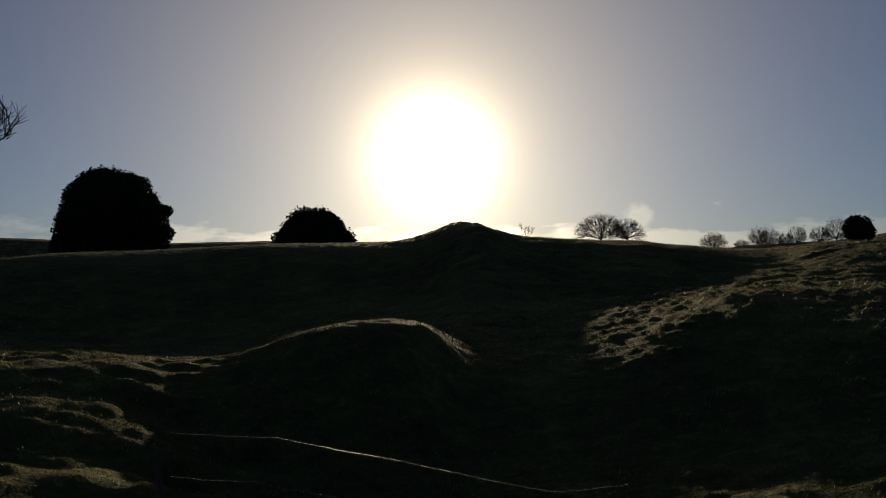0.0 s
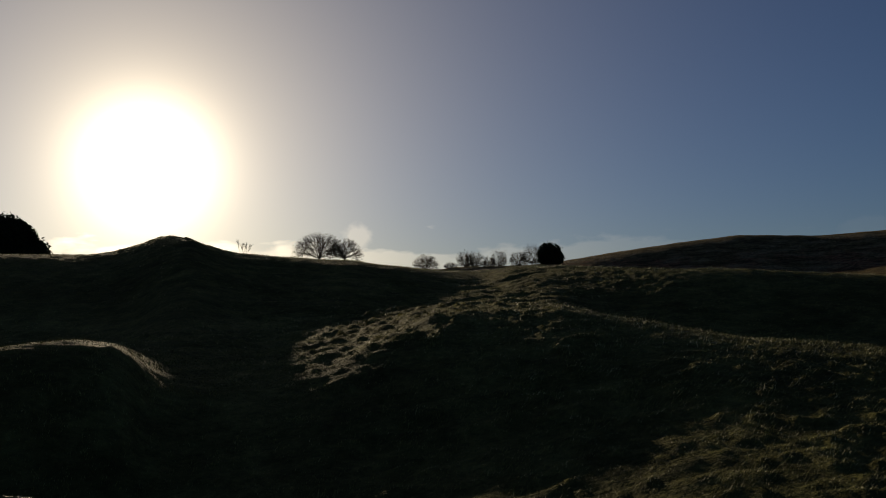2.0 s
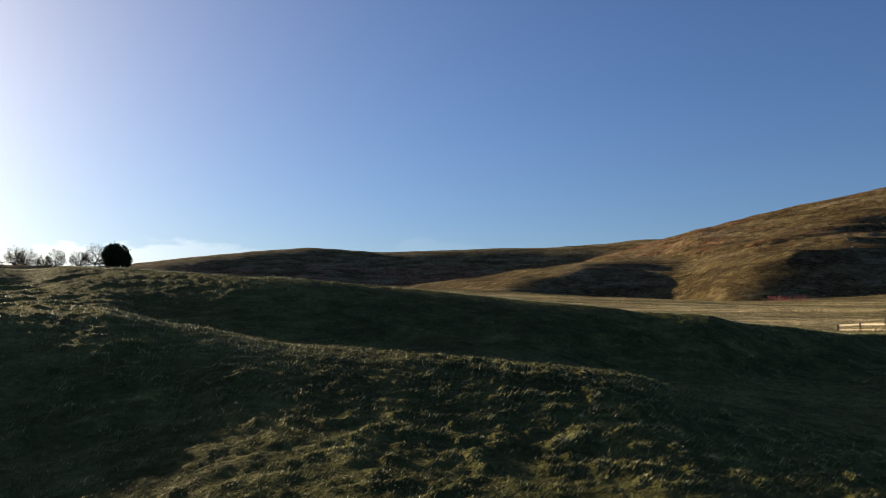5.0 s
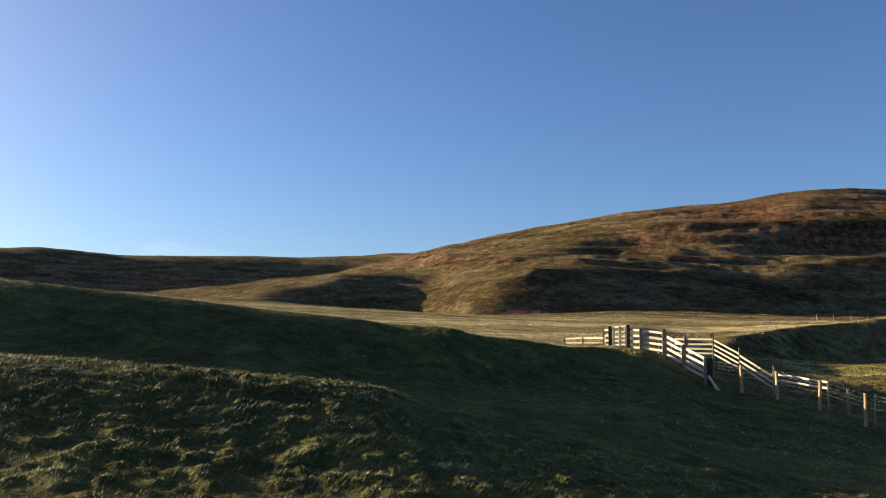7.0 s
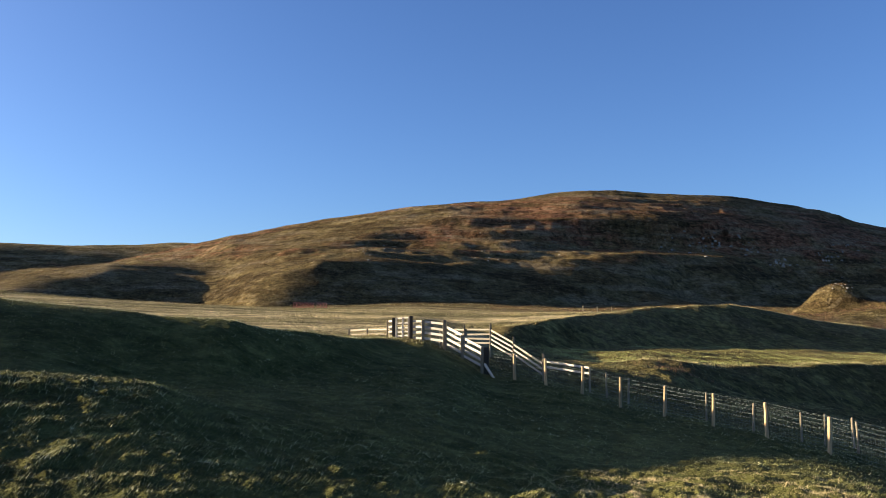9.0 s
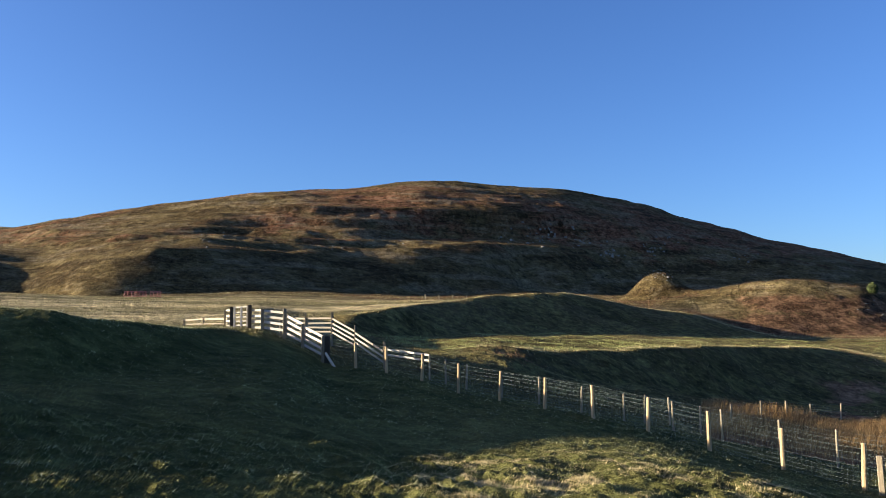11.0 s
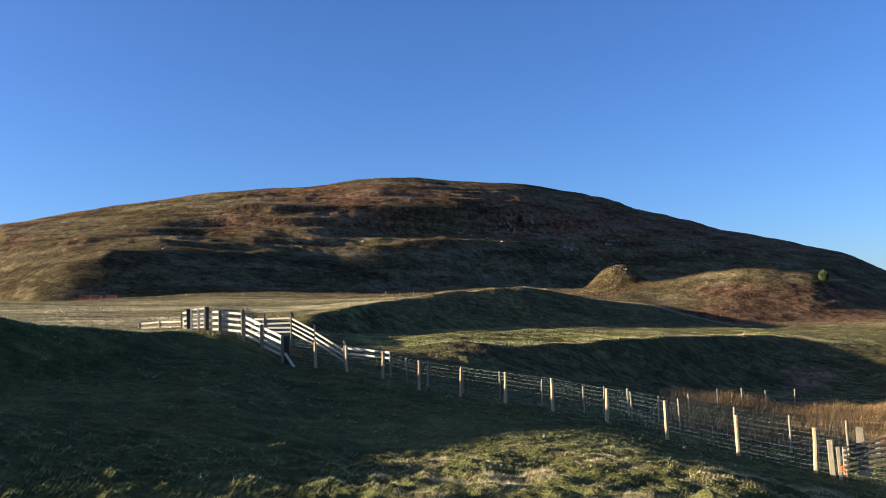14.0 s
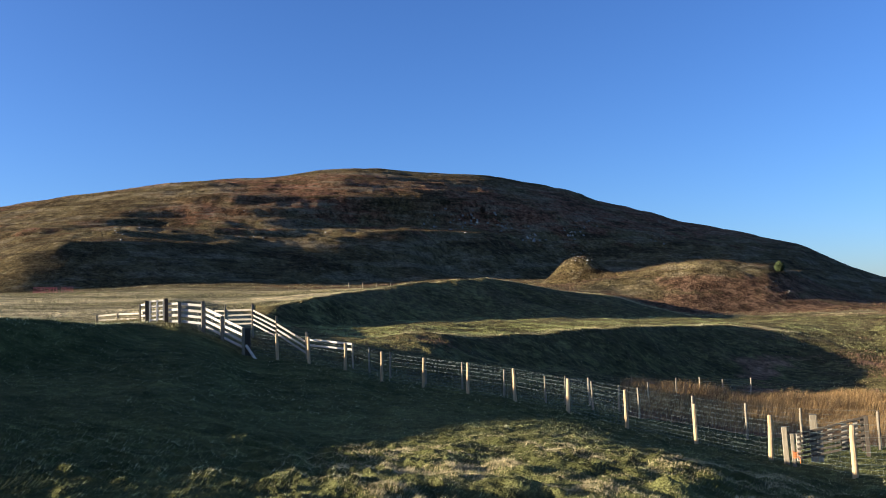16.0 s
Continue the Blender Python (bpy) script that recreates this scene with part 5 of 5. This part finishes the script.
blades("pasture_grass", "short grazed pasture grass, dull green", "grass", GRASS, 860000, (-31, 127.5), (3.3, 52), (0.025, 0.085), (0.006, 0.0009), 101, wind=(0.1, -0.75), lean=0.55, clump=0.5, bare=0.55)
blades("tussock_grass", "straw tips of small pasture tussocks, paler to look sunlit", "grass", SUNLIT_TIPS, 520000, (-31, 127.5), (3.3, 48), (0.04, 0.1), (0.006, 0.0008), 104, tussock_tops, wind=(0.1, -0.75), lean=0.6, clump=0.5, bare=0.3)


def bank_rim(x, y, az, r):
    """Along the brow of the bank and the edge of the near shoulder, where pale blades imitate a sunlit rim."""
    brow = np.exp(-(((r - line_at(bank_crest, az, 1) - 0.4) / 1.1) ** 2)) * np.clip((83 - az) / 3, 0, 1)
    edge = np.exp(-(((r - line_at(shoulder, az, 1) + 0.8) / 1.0) ** 2)) * np.clip((az - 18) / 12, 0, 1) * np.clip((66 - az) / 4, 0, 1)
    return np.clip(brow + edge, 0, 1)


blades("rim_grass", "pale grass added as the sunlit rim of the bank", "grass", SUNLIT_TIPS, 260000, (-31, 84), (11, 45), (0.05, 0.16), (0.005, 0.0006), 106, bank_rim, 0.7, False, 0.8, bare=0.25, wind=(0.1, -0.3))


def sunny_knoll(x, y, az, r):
    # straw drifts laid over the sunlit patch, their pale colour brightening it
    drift = np.clip(0.5 + 3.0 * fbm(x / 0.9, y / 0.6, 3, 87), 0.1, 1)
    return drift * np.clip((az - 86) / 8, 0, 1) * np.clip((124 - az) / 6, 0, 1) * np.clip((r - 5.5) / 2, 0, 1) * np.clip((19 - r) / 3, 0, 1)


blades("straw_grass", "straw-dry grass, paler to brighten the sunlit patch of the knoll", "grass", STRAW, 400000, (84, 126), (5.5, 20), (0.04, 0.12), (0.006, 0.0006), 102, sunny_knoll, 0.9, True, 0.8, bare=0.0, wind=(0.1, -0.4))
def hay_fields(x, y, az, r):
    """Rank grass behind the mound, thinner on the green terrace before it."""
    crest = line_at(mound_crest, az, 1)
    band = np.clip(0.6 + 2.5 * fbm(x / 14, y / 60, 3, 33), 0.25, 1.2)
    return band * np.where(az > 84, 0.14 + 0.86 * np.clip((r - crest + 4) / 6, 0, 1), 1.0)


blades("field_grass", "pale rank grass across the valley fields", "grass", FIELD, 480000, (38, 129), (38, 245), (0.06, 0.34), (0.015, 0.0011), 103, hay_fields, clump=2.6, lean=1.1, bare=0.3)
blades("moor_grass", "tawny moor grass and dead bracken on the fell", "grass", MOOR, 210000, (25, 129), (190, 640), (0.15, 0.55), (0.14, 0.0008), 105, clump=7.0, lean=1.0)


def valley_edges(x, y, az, r):
    """Pale grass standing in for the sunlit lip of the terrace and brow of the mound."""
    lip = np.exp(-(((r - line_at(terrace_lip, az, 1) - 1.0) / 1.2) ** 2)) * np.clip((az - 92) / 3, 0, 1) * np.clip((121 - az) / 2, 0, 1)
    brow = np.exp(-(((r - line_at(mound_crest, az, 1) - 2.0) / 0.9) ** 2)) * np.clip((az - 84) / 2, 0, 1) * np.clip((114 - az) / 2, 0, 1)
    return np.clip(lip + brow, 0, 1)


def sheep_walks(x, y, az, r):
    """Narrow grassy ledges that run along the fell."""
    bench = np.exp(-(((r - line_at(hill_bench, az, 1) - 1.5) / 2.0) ** 2)) * np.clip((97 - az) / 3, 0, 1)
    upper = np.exp(-(((r - line_at(hill_middle, az, 1) - 2.0) / 2.5) ** 2)) * np.clip((100 - az) / 3, 0, 1)
    top = np.exp(-(((r - line_at(hill_middle, az, 1) - 45 - 8 * fbm(az / 6, r * 0, 2, 9)) / 2.5) ** 2)) * 0.8
    return np.clip(bench + upper + top, 0, 1) * np.clip((az - 66) / 4, 0, 1)


def green_terrace(x, y, az, r):
    # bright blades only on the sunlit flat; the shaded scarp keeps darker ground colour
    flat = np.clip((r - line_at(terrace_lip, az, 1) + 0.5) / 1.5, 0, 1) * np.clip((line_at(mound_foot, az, 1) + 6 - r) / 6, 0, 1)
    return np.clip((az - 82) / 3, 0, 1) * (0.06 + 0.94 * flat) * np.clip(0.6 + 2.2 * fbm(x / 5, y / 4, 3, 97), 0.15, 1)


blades("terrace_grass", "green grass, its bright blades kept to the sunlit terrace flat", "grass", LUSH, 420000, (82, 129), (40, 138), (0.04, 0.2), (0.02, 0.0008), 115, green_terrace, 0.9, True, 1.6, bare=0.3)
blades("edge_grass", "pale grass added as sunlit edges of the terrace and mound", "grass", SUNLIT_EDGE, 420000, (84, 122), (54, 135), (0.08, 0.3), (0.02, 0.0007), 111, valley_edges, 0.9, False, 1.5, bare=0.3)
blades("ledge_grass", "pale grass along narrow ledges of the fell", "grass", MOOR, 500000, (66, 104), (238, 440), (0.15, 0.5), (0.12, 0.0007), 113, sheep_walks, 0.9, False, 6.0, bare=0.3)


def rush_edge(az):
    """The near edge of the wet ground, just past the second fence."""
    return np.interp(az, [p[0] for p in SECOND], [p[1] for p in SECOND]) + 1.6


def rush_bed(x, y, az, r):
    edge = rush_edge(az) + 5 + 3 * fbm(az / 3, r * 0, 2, 5)
    return np.clip((r - edge) / 2, 0, 1) * np.clip((60 - r) / 4, 0, 1) * np.clip((az - 108.7) / 1.0, 0, 1)


def rush_front(x, y, az, r):
    # dead stems whose darker brown also paints the shaded front of the bed
    edge = rush_edge(az) + 1.0 * fbm(az / 2, r * 0, 2, 6)
    return np.clip((r - edge) / 0.8, 0, 1) * np.clip((edge + 10 - r) / 3, 0, 1) * np.clip((az - 108.7) / 0.8, 0, 1) * np.clip(0.75 + 2 * fbm(x / 2, y / 2, 3, 15), 0.3, 1)


blades("rush_bed", "bed of tall tawny rushes in the wet valley floor", "rushes", RUSH, 120000, (108, 130), (34, 62), (0.4, 1.05), (0.015, 0.0005), 107, rush_bed, 0.35, False, 2.5, wind=(0.1, -0.35))
blades("dead_stems", "dead brown stems, darker as the shaded front of the rushes", "rushes", BRACKEN, 60000, (108, 130), (29, 48), (0.25, 0.75), (0.015, 0.0005), 108, rush_front, 0.7, False, 1.5, wind=(0.1, -0.3))


def bracken_patches(x, y, az, r):
    # the spot near bearing 96 stands in for brown eroded ground
    return np.clip(4 * fbm(x / 7, y / 7, 3, 77) - 0.3 + 0.9 * np.clip((r - 140) / 20, 0, 1), 0, 1) * np.where(r < 135, np.clip((az - 116) / 3, 0, 1) + 1.5 * np.exp(-(((az - 87.4) / 1.4) ** 2) - ((r - 69) / 4) ** 2) + 1.2 * np.exp(-(((az - 96) / 1.8) ** 2) - ((r - 51) / 4) ** 2), 1.0)


blades("dead_bracken", "patches of rust-brown dead bracken on the banks", "bracken", BRACKEN, 180000, (84, 129), (46, 215), (0.15, 0.5), (0.03, 0.0009), 109, bracken_patches, 0.8, True, 3.0)
